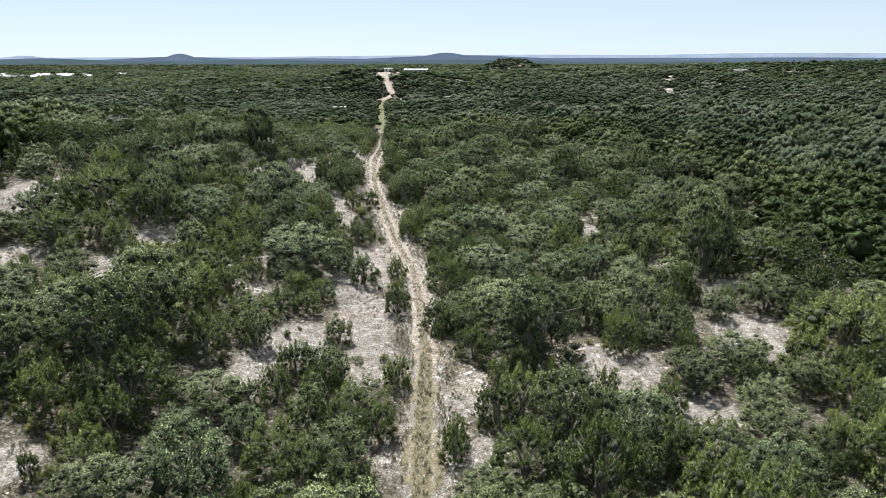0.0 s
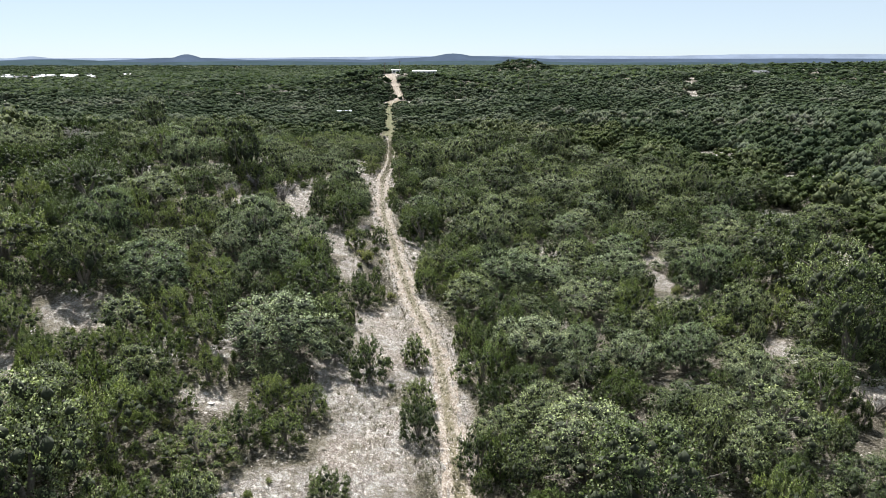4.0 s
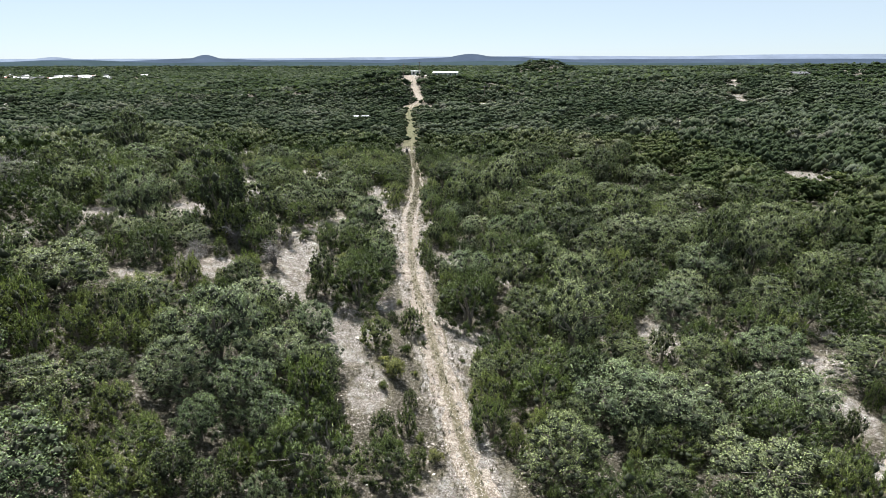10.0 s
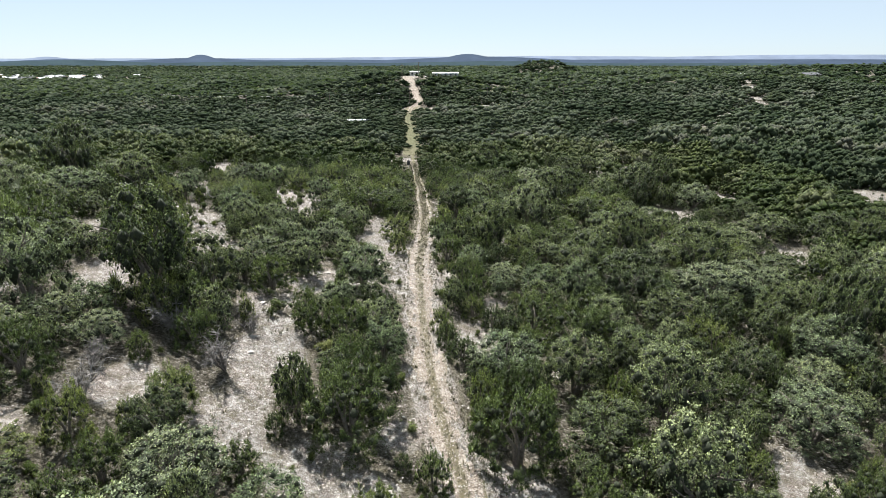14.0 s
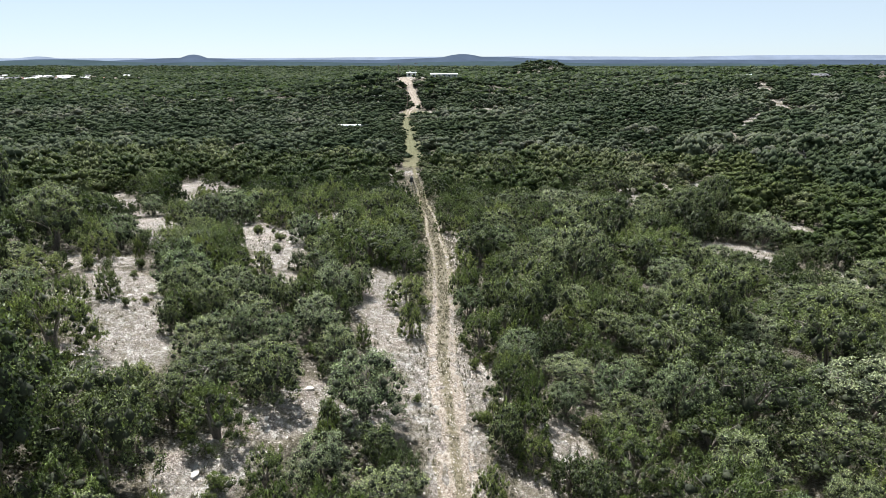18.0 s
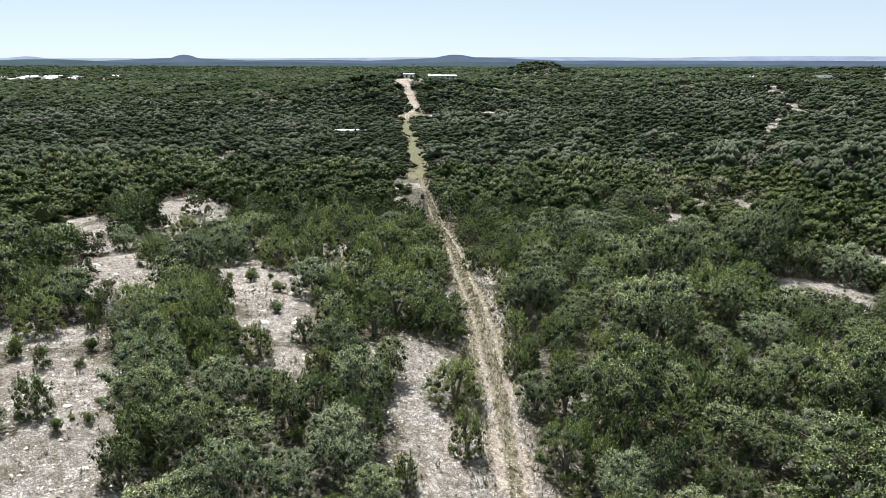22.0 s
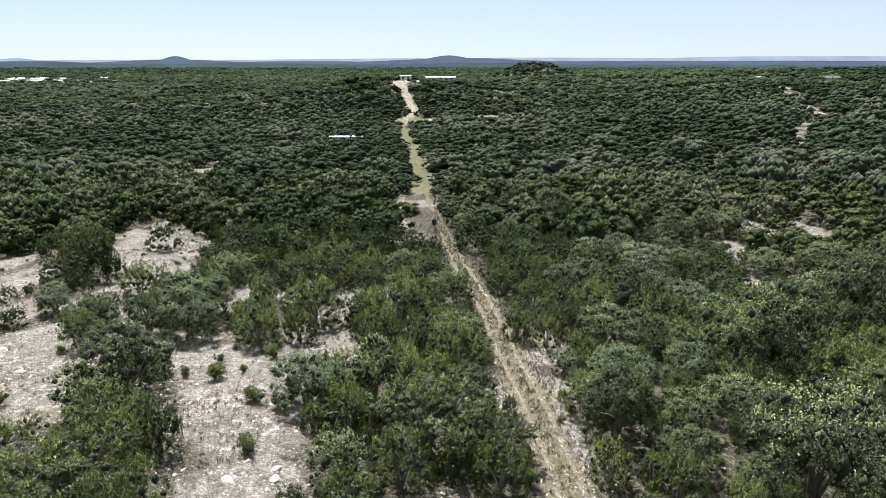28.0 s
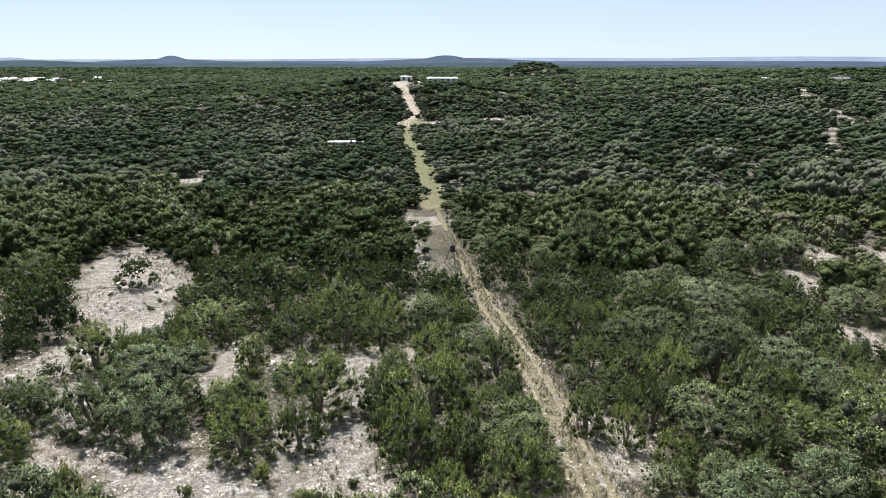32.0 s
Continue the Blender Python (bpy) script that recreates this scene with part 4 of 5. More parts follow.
OAKS += [
    (-6.2, 126.2, 1.7), (27.0, 126.3, 2.8), (16.5, 128.0, 1.8), (-33.8, 128.4, 2.2), (-16.8, 129.9, 1.5), (-4.5, 130.4, 1.7), (-1.1, 131.8, 1.7), (12.8, 135.1, 1.6),
    (4.0, 135.5, 1.7), (-16.7, 138.3, 2.2), (2.9, 138.6, 2.4), (-6.2, 141.5, 2.2), (9.5, 144.4, 2.2), (-7.6, 152.3, 1.7), (8.8, 165.8, 2.5),
]

PALE_OAKS = []
PALE_OAKS += [
    (-13.7, 28.0, 1.6), (10.1, 28.2, 1.8), (-10.4, 28.5, 1.6), (-23.8, 36.8, 1.7), (20.8, 43.7, 1.7), (15.9, 49.9, 1.5), (-13.0, 53.3, 2.4), (13.7, 54.5, 3.0),
    (10.3, 54.8, 1.9), (3.8, 57.0, 1.9), (-22.4, 57.0, 2.0), (7.2, 57.3, 2.2), (-17.6, 63.1, 1.6), (-14.7, 64.3, 1.7), (-16.7, 66.0, 2.0), (-19.9, 66.1, 1.9),
    (-15.8, 69.4, 1.7), (-19.2, 69.4, 2.3), (20.7, 69.4, 2.1), (13.3, 71.0, 1.9), (6.2, 71.2, 2.0), (3.5, 71.9, 2.1), (-15.3, 75.1, 1.7), (-18.9, 75.5, 1.4),
    (15.6, 78.2, 1.7), (11.7, 86.8, 2.6), (-12.9, 90.3, 1.4), (-5.1, 90.7, 2.0), (3.5, 95.0, 1.6), (17.0, 95.1, 3.0), (-32.2, 98.4, 1.5), (-15.5, 99.7, 1.9),
]
PALE_OAKS += [
    (-5.0, 103.5, 1.5), (-23.0, 104.2, 1.2), (8.6, 104.5, 1.9), (-21.0, 104.9, 1.3), (15.7, 105.1, 1.9), (13.0, 105.5, 2.1), (-1.4, 105.7, 1.9), (-17.4, 105.9, 0.6),
    (-19.4, 107.5, 1.7), (-7.1, 108.2, 1.3), (-28.3, 110.4, 1.3), (-25.3, 110.8, 0.9), (-23.7, 111.1, 0.9), (-19.4, 112.8, 1.4), (-29.5, 112.9, 1.4), (-10.1, 115.1, 1.0),
    (-6.1, 117.3, 1.0), (-5.1, 119.4, 1.6), (8.5, 127.1, 2.3), (-24.8, 128.6, 1.3), (-7.2, 133.9, 2.2), (-2.0, 136.8, 1.9), (-34.4, 137.6, 1.6), (-42.0, 141.0, 1.6),
    (-46.4, 142.9, 1.5), (3.1, 150.7, 2.5), (3.8, 164.9, 2.7), (-8.7, 167.7, 1.7),
]

SHRUBS = []
SHRUBS += [
    (1.3, 26.3, 0.9), (8.6, 34.5, 0.4), (8.7, 35.3, 0.4), (25.6, 40.5, 0.9), (-11.1, 40.5, 0.5), (-10.2, 71.6, 0.9), (-9.9, 73.3, 1.0), (-8.3, 78.3, 0.3),
    (-14.8, 79.8, 0.4), (-20.2, 92.1, 0.5), (-20.0, 93.0, 0.6), (-6.9, 95.9, 0.4), (-3.4, 96.5, 0.6), (-9.7, 101.3, 0.7), (-30.5, 106.7, 0.5), (-9.9, 107.1, 0.6),
    (-29.8, 107.7, 0.3), (-32.9, 112.5, 0.8), (-9.5, 114.1, 0.4), (-26.4, 123.7, 0.6), (-39.0, 126.5, 0.6), (-27.5, 128.5, 0.7), (-11.5, 129.9, 0.6), (-30.4, 131.0, 0.9),
    (-32.1, 131.2, 0.4), (-29.2, 132.1, 0.4), (-22.4, 132.3, 0.5), (-25.9, 133.2, 0.7), (-31.0, 133.2, 0.9), (-24.3, 134.8, 0.3), (-28.3, 135.0, 0.7), (-30.8, 135.5, 0.4),
]
SHRUBS += [
    (-40.0, 136.9, 1.4),
]

DEAD = []
DEAD += [
    (-24.8, 79.6, 1.4), (-26.0, 82.4, 1.4), (-20.5, 84.8, 1.4), (-24.1, 87.2, 1.2), (-44.5, 88.6, 2.1), (-20.8, 89.4, 0.7), (-49.8, 96.6, 1.7), (-34.0, 118.7, 1.0),
    (-34.3, 120.3, 1.1), (-1.4, 153.6, 1.6),
]


# ---------------------------------------------------------------- where the plants stand
cells = {}
placed = []  # x, y, radius, height, kind


def clash(x, y, rad, f):
    cx, cy = int(x // 6), int(y // 6)
    for i in (-1, 0, 1):
        for j in (-1, 0, 1):
            for a, b, c in cells.get((cx + i, cy + j), ()):
                if (x - a) ** 2 + (y - b) ** 2 < (f * (rad + c)) ** 2:
                    return True
    return False


def put(x, y, rad, h, kind):
    cells.setdefault((int(x // 6), int(y // 6)), []).append((x, y, rad))
    placed.append((x, y, rad, h, kind))


def tall(kind, rad):
    """How high a plant of that radius grows."""
    if "juniper" in kind:
        return min(1.0 + 1.35 * rad, 4.6)
    if "oak" in kind:
        return min(1.2 + 1.2 * rad, 5.2)
    return 0.2 + 1.1 * rad if kind == "shrub" else 1.45 * rad


r = np.random.default_rng(5)
for rows_of, kind in ((JUNIPERS, "juniper"), (OAKS, "oak"), (PALE_OAKS, "pale_oak"), (SHRUBS, "shrub"), (DEAD, "dead")):
    for x, y, rad in rows_of:
        if -22.8 < x < -17.2 and 168 < y < 187:
            continue
        if kind == "juniper" and rad < 1.05:
            kind_of = "young_juniper"
        elif kind == "oak" and rad < 1.35:
            kind_of = "scrub_oak"
        else:
            kind_of = kind
        if rad > 3.1:  # a thicket of several trees
            a0 = r.uniform(0, 6.28)
            for k in range(4 if rad < 4 else 6):
                a, q = a0 + k * 6.28 / (4 if rad < 4 else 6), rad * r.uniform(0.38, 0.5)
                put(x + q * math.cos(a), y + q * math.sin(a), min(rad * 0.54, 2.1), tall(kind, rad * 0.52) * r.uniform(0.85, 1.1), kind_of)
            continue
        put(x, y, rad * (1.22 if "oak" in kind_of else 1.12), tall(kind, rad) * r.uniform(0.95, 1.1), kind_of)


def sight(x, y):
    """The level direction in which the passing camera looks over a place."""
    dx = x + 0.18 * (y - 48)
    n = np.hypot(dx, 48.0)
    return dx / n, 48.0 / n


def wild(n, x0, x1, y0, y1, sizes, keep):
    """Scrub sown over a stretch, large plants first, clear of the open ground and low where they stand before it."""
    for lo, hi, share, f in sizes:
        m = int(n * share)
        xs_, ys_ = r.uniform(x0, x1, m), r.uniform(y0, y1, m)
        rads = r.uniform(lo, hi, m)
        side = np.abs(xs_ - track_x(ys_))
        b0 = bareness(xs_, ys_)
        rim = np.max([bareness(xs_ + a * 0.8 * rads, ys_ + c * 0.8 * rads) for a, c in ((1, 0), (-1, 0), (0, 1), (0, -1))], 0)
        steps = (1.5, 3.0, 4.5, 6.5, 9.0, 12.0, 16.0) if y1 < 300 else (3.0, 6.0, 9.0, 13.0, 18.0, 24.0)
        slope = np.minimum(np.where(ys_ > 125, 0.27, 0.37), 18.0 / np.maximum(40, 1.4 * np.abs(xs_ + 0.18 * ys_)))
        ux, uy = sight(xs_, ys_)
        if y1 > 300:  # the sight line climbs towards the passing camera
            away = np.hypot(xs_ + 12, ys_ - 70)
            ux, uy = (xs_ + 12) / away, (ys_ - 70) / away
            here = height(xs_, ys_)
            over = [height(xs_ + ux * k, ys_ + uy * k) for k in steps]
            over = [o + (20.0 - o) * k / (away + k) - here for o, k in zip(over, steps)]
        reach = [bareness(xs_ + ux * k, ys_ + uy * k, y1 < 300) for k in steps]
        for i in range(m):
            x, y, rad = xs_[i], ys_[i], rads[i]
            if not keep(x, y) or (y1 > 300 and -56 < x < -42 and 291 < y < 304) or b0[i] > 0.3 or (y < 440 and side[i] < (1.2 + rad * 0.75 if y < 185 else 0.45 + rad * 0.78)) or (rad > 0.9 and rim[i] > 0.45):
                continue
            oak_part = 0.50 + 0.28 * math.sin(x * 0.07 + 1.1) + 0.22 * math.sin(y * 0.055 + 2.0) + 0.22 * math.sin(x * 0.31 + 2.2 * math.sin(y * 0.13)) + (-0.22 if -12 < x < 14 and 62 < y < 175 else -0.04 if x > 0 else 0.26 if x < -14 and y < 100 else -0.08)
            u = r.uniform()
            if rad < 0.75:
                kind = "shrub" if u < 0.6 else "young_juniper"
            elif u > (0.985 if y < 215 else 0.99) and rad < 1.8:
                kind = "dead"
            elif u < oak_part:
                kind = "scrub_oak" if rad < 1.35 else "pale_oak" if y < 150 and r.uniform() < 0.3 else "oak"
            else:
                kind = "juniper" if rad > 1.05 else "young_juniper"
            h = tall(kind, rad) * r.uniform(0.75, 1.3) * (1.0 if y1 < 300 else 0.72)
            for k, bb in zip(steps, reach):
                if bb[i] > 0.5:
                    h = min(h, 1.0 + slope[i] * k + (0.9 if 4 < x < 30 and y < 100 else 0)) if y1 < 300 else min(h, float(over[steps.index(k)][i]))
                    break
            if 140 < y < 440 and side[i] < 2.6 + rad:  # low growth along the way
                h = min(h, 1.5 + 0.25 * max(side[i] - 1.5, 0))
            if h < (0.35 if y1 < 300 else 0.9):
                continue
            rad = min(rad, h * 0.95)
            if clash(x, y, rad, f):
                continue
            put(x, y, rad * (1.12 if rad > 0.6 else 1.0), h, kind)


def in_view(x, y):
    return abs(x + 0.1 * y) < 30 + 0.78 * max(y, 0)


wild(42000, -130, 130, 14, 215, ((2.2, 3.0, 0.06, 0.76), (1.6, 2.3, 0.26, 0.68), (1.1, 1.6, 0.32, 0.63), (0.7, 1.0, 0.28, 0.66), (0.45, 0.7, 0.26, 0.68), (0.28, 0.45, 0.26, 0.74)), in_view)
# seedlings scattered over the open ground
for x, y, u in zip(r.uniform(-60, 60, 5000), r.uniform(20, 190, 5000), r.uniform(0, 1, 5000)):
    if u < 0.34 and 0.35 < bareness(x, y) and abs(x - track_x(y)) > 1.6 and in_view(x, y):
        rad = r.uniform(0.2, 0.62)
        if not clash(x, y, rad, 0.9):
            put(x, y, rad, rad * r.uniform(0.75, 1.25), "shrub" if r.uniform() < 0.85 else "young_juniper")
near_n = len(placed)
wild(26000, -330, 330, 200, 400, ((3.0, 4.6, 0.14, 0.60), (2.0, 3.0, 0.36, 0.64), (1.3, 2.0, 0.5, 0.66)), in_view)
wild(3000, -60, 60, -70, 14, ((2.0, 3.0, 0.5, 0.8), (1.2, 2.0, 0.5, 0.8)), lambda x, y: True)
wild(7000, -130, 130, 14, 150, ((2.2, 3.4, 0.4, 0.72), (1.4, 2.2, 0.6, 0.72)), lambda x, y: not in_view(x, y))

# nearest 300 of each kind as plants of their own, the rest as one wood
limits = {"juniper": 300, "young_juniper": 290, "oak": 290, "pale_oak": 290, "scrub_oak": 270, "shrub": 300, "dead": 110}
base_size = {"juniper": (JR, JH), "young_juniper": (YR, YH), "oak": (OR, OH), "pale_oak": (OR, OH), "scrub_oak": (QR, QH), "shrub": (SR, SH), "dead": (1.3, 2.0)}
groups = {"juniper": "junipers of the scrubland", "young_juniper": "young junipers", "oak": "oaks of the scrubland", "pale_oak": "pale oaks", "scrub_oak": "scrub oaks", "shrub": "small shrubs", "dead": "dead shrubs"}
rest = []


def from_line(x, y):
    """How near the passing camera sees a place: it must lie ahead of it and within its view."""
    side = abs(x + 0.13 * y - 3)
    ahead = max(25.0, side / 0.70, y - 107)
    return math.hypot(side, ahead) + (200 if y < 16 else 0)


for kind in limits:
    mine = [q for q in placed if q[4] == kind]
    mine.sort(key=lambda q: from_line(q[0], q[1]))
    for i, (x, y, rad, h, _) in enumerate(mine):
        if i >= limits[kind]:
            if kind == "dead" and from_line(x, y) < 130:
                continue
            rest.append((x, y, rad, h, kind))
            continue
        src = KINDS[kind][i % len(KINDS[kind])]
        bs, bh = base_size[kind]
        m = Matrix.LocRotScale((x, y, hz(x, y) - 0.04), Euler((r.uniform(-0.05, 0.05), r.uniform(-0.05, 0.05), r.uniform(0, 6.28))), (rad / bs, rad / bs * r.uniform(0.9, 1.1), h / bh))
        ob = src
        if i < len(KINDS[kind]):
            ob.matrix_basis = m
        else:
            ob = copy_thing(src, m)
        tagged(ob, group=groups[kind])


def wood(name, plants, lods, label, leaf_mat, shade_hearts=False):
    """One joined mesh of many plants: crowns from a few patterns, turned and scaled."""
    parts, tints, norms, hearts = [], [], [], []
    for x, y, rad, h, kind in plants:
        kind = {"young_juniper": "juniper", "scrub_oak": "oak", "pale_oak": "oak"}.get(kind, kind)
        T, N, nc, R0, H0 = lods[kind][int(r.integers(len(lods[kind])))]
        a = r.uniform(0, 6.28)
        c, s = math.cos(a), math.sin(a)
        V = T * (rad / R0, rad / R0, h / H0)
        V = np.stack([V[..., 0] * c - V[..., 1] * s, V[..., 0] * s + V[..., 1] * c, V[..., 2]], -1) + (x, y, hz(x, y) - 0.05)
        parts.append(V)
        hearts.append(np.arange(len(T)) >= len(T) - nc)
        norms.append(np.stack([N[..., 0] * c - N[..., 1] * s, N[..., 0] * s + N[..., 1] * c, N[..., 2]], -1))
        g = 0.5 + 0.5 * float(wobble(x * 0.16 + 5, y * 0.10))  # groves of one shade
        g = min(1.0, max(0.0, 0.32 * g + 0.62 * r.uniform() + 0.03 + 0.2 * float(wobble(x * 0.047 + 1, y * 0.031 + 2))))
        g = g * (1.0 if y < 430 else 0.75)
        t = {"juniper": 0.52 * g, "oak": 0.53 + 0.45 * min(1, 1.15 * g), "shrub": 0.3 + 0.6 * g, "dead": 1.0}[kind]
        tints.append(np.full(len(T) * 3, t))
    V = np.concatenate(parts)
    ob = link(name, tri_mesh(name, V, [("tint", np.concatenate(tints))], np.concatenate(norms)), leaf_mat, None, label, "stuff", "trees")
    if shade_hearts:
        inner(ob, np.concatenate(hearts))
    return ob


def lod(kind, R, H, n, leaf, count, core, few):
    return [(*crown_tris(kind if kind != "dead" else "oak", R, H, n, leaf, r, core, few, few < 0.5, 0.5 if few > 0.5 else 0.78 if few > 0.4 else 0.9), R, H) for _ in range(count)]


def lods(n, grow, core=0.8, few=1.0):
    return {"juniper": lod("juniper" if few > 0.5 else "oak", JR, JH, n, 0.16 * grow, 8, core, few), "oak": lod("oak", OR, OH, int(n * 1.2), 0.21 * grow, 8, core, few),
            "shrub": lod("shrub", SR, SH, n // 2, 0.10 * grow, 4, core, few), "dead": lod("dead", 1.3, 2.0, n // 2, 0.10 * grow, 3, 0, few)}


close = [q for q in rest if from_line(q[0], q[1]) < 72]
mid = [q for q in rest if 72 <= from_line(q[0], q[1]) < 115]
valley = [q for q in rest if 115 <= from_line(q[0], q[1]) < 185]
distant = [q for q in rest if 185 <= from_line(q[0], q[1])]
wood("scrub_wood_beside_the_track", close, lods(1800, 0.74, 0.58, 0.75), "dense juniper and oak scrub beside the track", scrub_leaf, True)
wood("scrub_wood_on_the_slopes", mid, lods(430, 1.08, 0.85, 0.42), "mixed juniper and oak scrub on the slopes", scrub_leaf)
wood("scrub_wood_in_the_valley", valley, lods(185, 1.25, 0.95, 0.30), "mixed scrub woodland in the valley", hazed_far_leaf)
wood("scrub_wood_across_the_valley", distant, lods(58, 1.9, 1.0, 0.20), "mixed scrub woodland on the far side of the valley", hazed_far_leaf)

# woods running on to the horizon
far = []
d = 395.0
while d < 2700:
    step = 2.4 + 0.0112 * d
    xs_ = np.arange(-0.86 * d - 40, 0.86 * d + 40, step) + r.uniform(-0.4, 0.4) * step
    for x in xs_:
        px, py = x + r.uniform(-0.45, 0.45) * step, d + r.uniform(-0.45, 0.45) * step
        if r.uniform() < 0.10 or (py < 450 and (abs(px - track_x(py)) < 4 or max(bareness(px, py), bareness(px, py + 6), bareness(px, py + 12)) > 0.3)):
            continue
        if abs(px + 20) < 16 and 438 < py < 462:
            continue
        if 780 < py < 1400 and -0.74 < px / py < -0.46 and r.uniform() < 0.8:
            continue
        k = "oak" if r.uniform() < 0.3 + 0.3 * math.sin(px * 0.013) * math.cos(py * 0.011) else "juniper"
        far.append((px, py, step * r.uniform(0.45, 0.75), min(2.0 + 0.22 * step, 5.5) * r.uniform(0.7, 1.3), k))
    d += step
for kx, ky, sx, sy, n_, rad in ((95, 905, 40, 60, 260, 2.6), (-45, 432, 50, 34, 900, 1.9)):
    for _ in range(n_):
        px, py = kx + r.uniform(-1, 1) * sx, ky + r.uniform(-1, 1) * sy
        if py < 480 and (abs(px - track_x(py)) < 4.5 or bareness(px, py) > 0.3 or (abs(px + 22) < 19 and 436 < py < 462)):
            continue
        far.append((px, py, rad * r.uniform(0.8, 1.3), rad * r.uniform(0.9, 1.4), "oak" if r.uniform() < 0.4 else "juniper"))
wood("far_woods", far, lods(13, 5.5, 0.85, 0.05), "scrub woods stretching to the horizon", hazed_far_leaf)

# ---------------------------------------------------------------- loose stone, grass and deadfall
def scatter(n, x0, x1, y0, y1, want):
    xs_, ys_ = r.uniform(x0, x1, n), r.uniform(y0, y1, n)
    k = r.uniform(0, 1, n) < want(xs_, ys_)
    return xs_[k], ys_[k]


def in_cone(x, y):
    return np.abs(x + 0.1 * y) < 26 + 0.6 * y


def stones(name, xs_, ys_, lo, hi, label):
    n = len(xs_)
    shape = OCT[None] * r.uniform(0.6, 1.3, (n, 6, 1)) + r.normal(size=(n, 6, 3)) * 0.16
    size = lo * (hi / lo) ** (r.uniform(0, 1, n) ** 2.2)
    a = r.uniform(0, 6.28, n)
    V = shape * size[:, None, None] * np.stack([np.ones(n), r.uniform(0.55, 1.0, n), r.uniform(0.4, 0.8, n)], -1)[:, None]
    c, s_ = np.cos(a)[:, None], np.sin(a)[:, None]
    V = np.stack([V[..., 0] * c - V[..., 1] * s_, V[..., 0] * s_ + V[..., 1] * c, V[..., 2]], -1)
    V += np.stack([xs_, ys_, height(xs_, ys_) + size * 0.12 + np.where(np.abs(xs_ - track_x(ys_)) < 1.2, 0.06, 0.0)], -1)[:, None]
    F = (OCT_F[None, :4] + 6 * np.arange(n)[:, None, None]).reshape(-1)
    return link(name, raw_mesh(name, V.reshape(-1, 3), F, 3), rock, None, label, "stuff", "stones")


def stone_share(x, y):
    v = np.zeros(len(x))
    k = in_cone(x, y)
    x, y = x[k], y[k]
    s_ = stony(x, y)
    v[k] = np.maximum(s_ - 0.25, np.where(s_ > 0.03, 0.3, 0.015)) * np.clip(0.75 + 0.6 * wobble(x * 0.6, y * 0.6), 0.1, 1.2) * (np.abs(x - track_x(y)) > 1.0)
    return v


xs_, ys_ = scatter(1600000, -62, 62, 18, 185, stone_share)
ty = r.uniform(18, 160, 26000)
tx = track_x(ty) + r.uniform(-1.2, 1.2, 26000)
ok = r.uniform(0, 1, 26000) < np.interp(ty, [18, 40, 46, 112, 130, 160], [0.15, 0.2, 1, 1, 0.5, 0.3])
stones("track_gravel", tx[ok], ty[ok], 0.025, 0.065, "loose pale gravel on the track")
stones("limestone_rubble", xs_, ys_, 0.03, 0.10, "loose pale limestone rubble strewn over bare ground")

# larger slabs, each a thing of its own
slab_src = []
for k in range(5):
    bm = bmesh.new()
    bmesh.ops.create_icosphere(bm, subdivisions=2, radius=0.5)
    for v in bm.verts:
        q = noise.noise(v.co * 1.7 + Vector((k * 7.3, 0, 0)))
        v.co *= 1.0 + 0.45 * q
        v.co.z = max(-0.4, min(0.42, v.co.z * 1.2)) * 0.42
    me = bpy.data.meshes.new("limestone_slab")
    bm.to_mesh(me)
    bm.free()
    slab_src.append(me)
    me.materials.append(rock)
sx_, sy_ = scatter(2600, -55, 50, 24, 180, lambda x, y: np.where(in_cone(x, y), np.where(np.abs(x - track_x(y)) > 1.5, np.clip(bareness(x, y) - 0.4, 0, 1) * 0.5, 0), 0))
for k in range(min(len(sx_), 160)):
    x, y = float(sx_[k]), float(sy_[k])
    ob = new("limestone_slab", slab_src[k % 5])
    w = r.uniform(0.25, 0.6)
    ob.matrix_basis = Matrix.LocRotScale((x, y, hz(x, y) + 0.03), Euler((r.uniform(-0.1, 0.1), r.uniform(-0.1, 0.1), r.uniform(0, 6.28))), (w, w * r.uniform(0.5, 0.9), w * r.uniform(0.5, 0.9)))
    tagged(ob, "weathered pale limestone slab lying on bare ground", "rock", "limestone slabs")


def grass(name, xs_, ys_, hgt, blades, label):
    n = len(xs_)
    base = np.stack([xs_, ys_, height(xs_, ys_)], -1)[:, None]
    a = r.uniform(0, 6.28, (n, blades))
    lean = r.uniform(0.2, 1.3, (n, blades))
    h = hgt * r.uniform(0.4, 1.3, (n, 1)) * r.uniform(0.6, 1.2, (n, blades))
    d = np.stack([np.cos(a), np.sin(a), np.zeros_like(a)], -1)
    foot = base + d * 0.06
    tip = base + d * (h * lean)[..., None] + np.stack([np.zeros_like(h), np.zeros_like(h), h], -1)
    side = np.stack([-np.sin(a), np.cos(a), np.zeros_like(a)], -1) * (0.11 * h)[..., None]
    T = np.stack([foot - side, foot + side, tip], 2).reshape(-1, 3, 3)
    T[..., 2] += 0.02
    return link(name, tri_mesh(name, T), blade, None, label, "stuff", "grass")


def grassy(x, y):
    side = np.abs(x - track_x(y))
    b = bareness(x, y)
    v = np.where((b > 0.2), 0.35 * np.clip(0.35 + 0.9 * wobble(x * 0.45 + 3, y * 0.45), 0, 1), 0.05)
    v = np.where(side < 2.2, np.where((y < 46) | (y > 112), 0.9, 0.35), v)
    rut_ = np.abs(side - 0.62) < 0.22
    return np.where(in_cone(x, y), np.where(rut_, v * 0.12, v), 0)


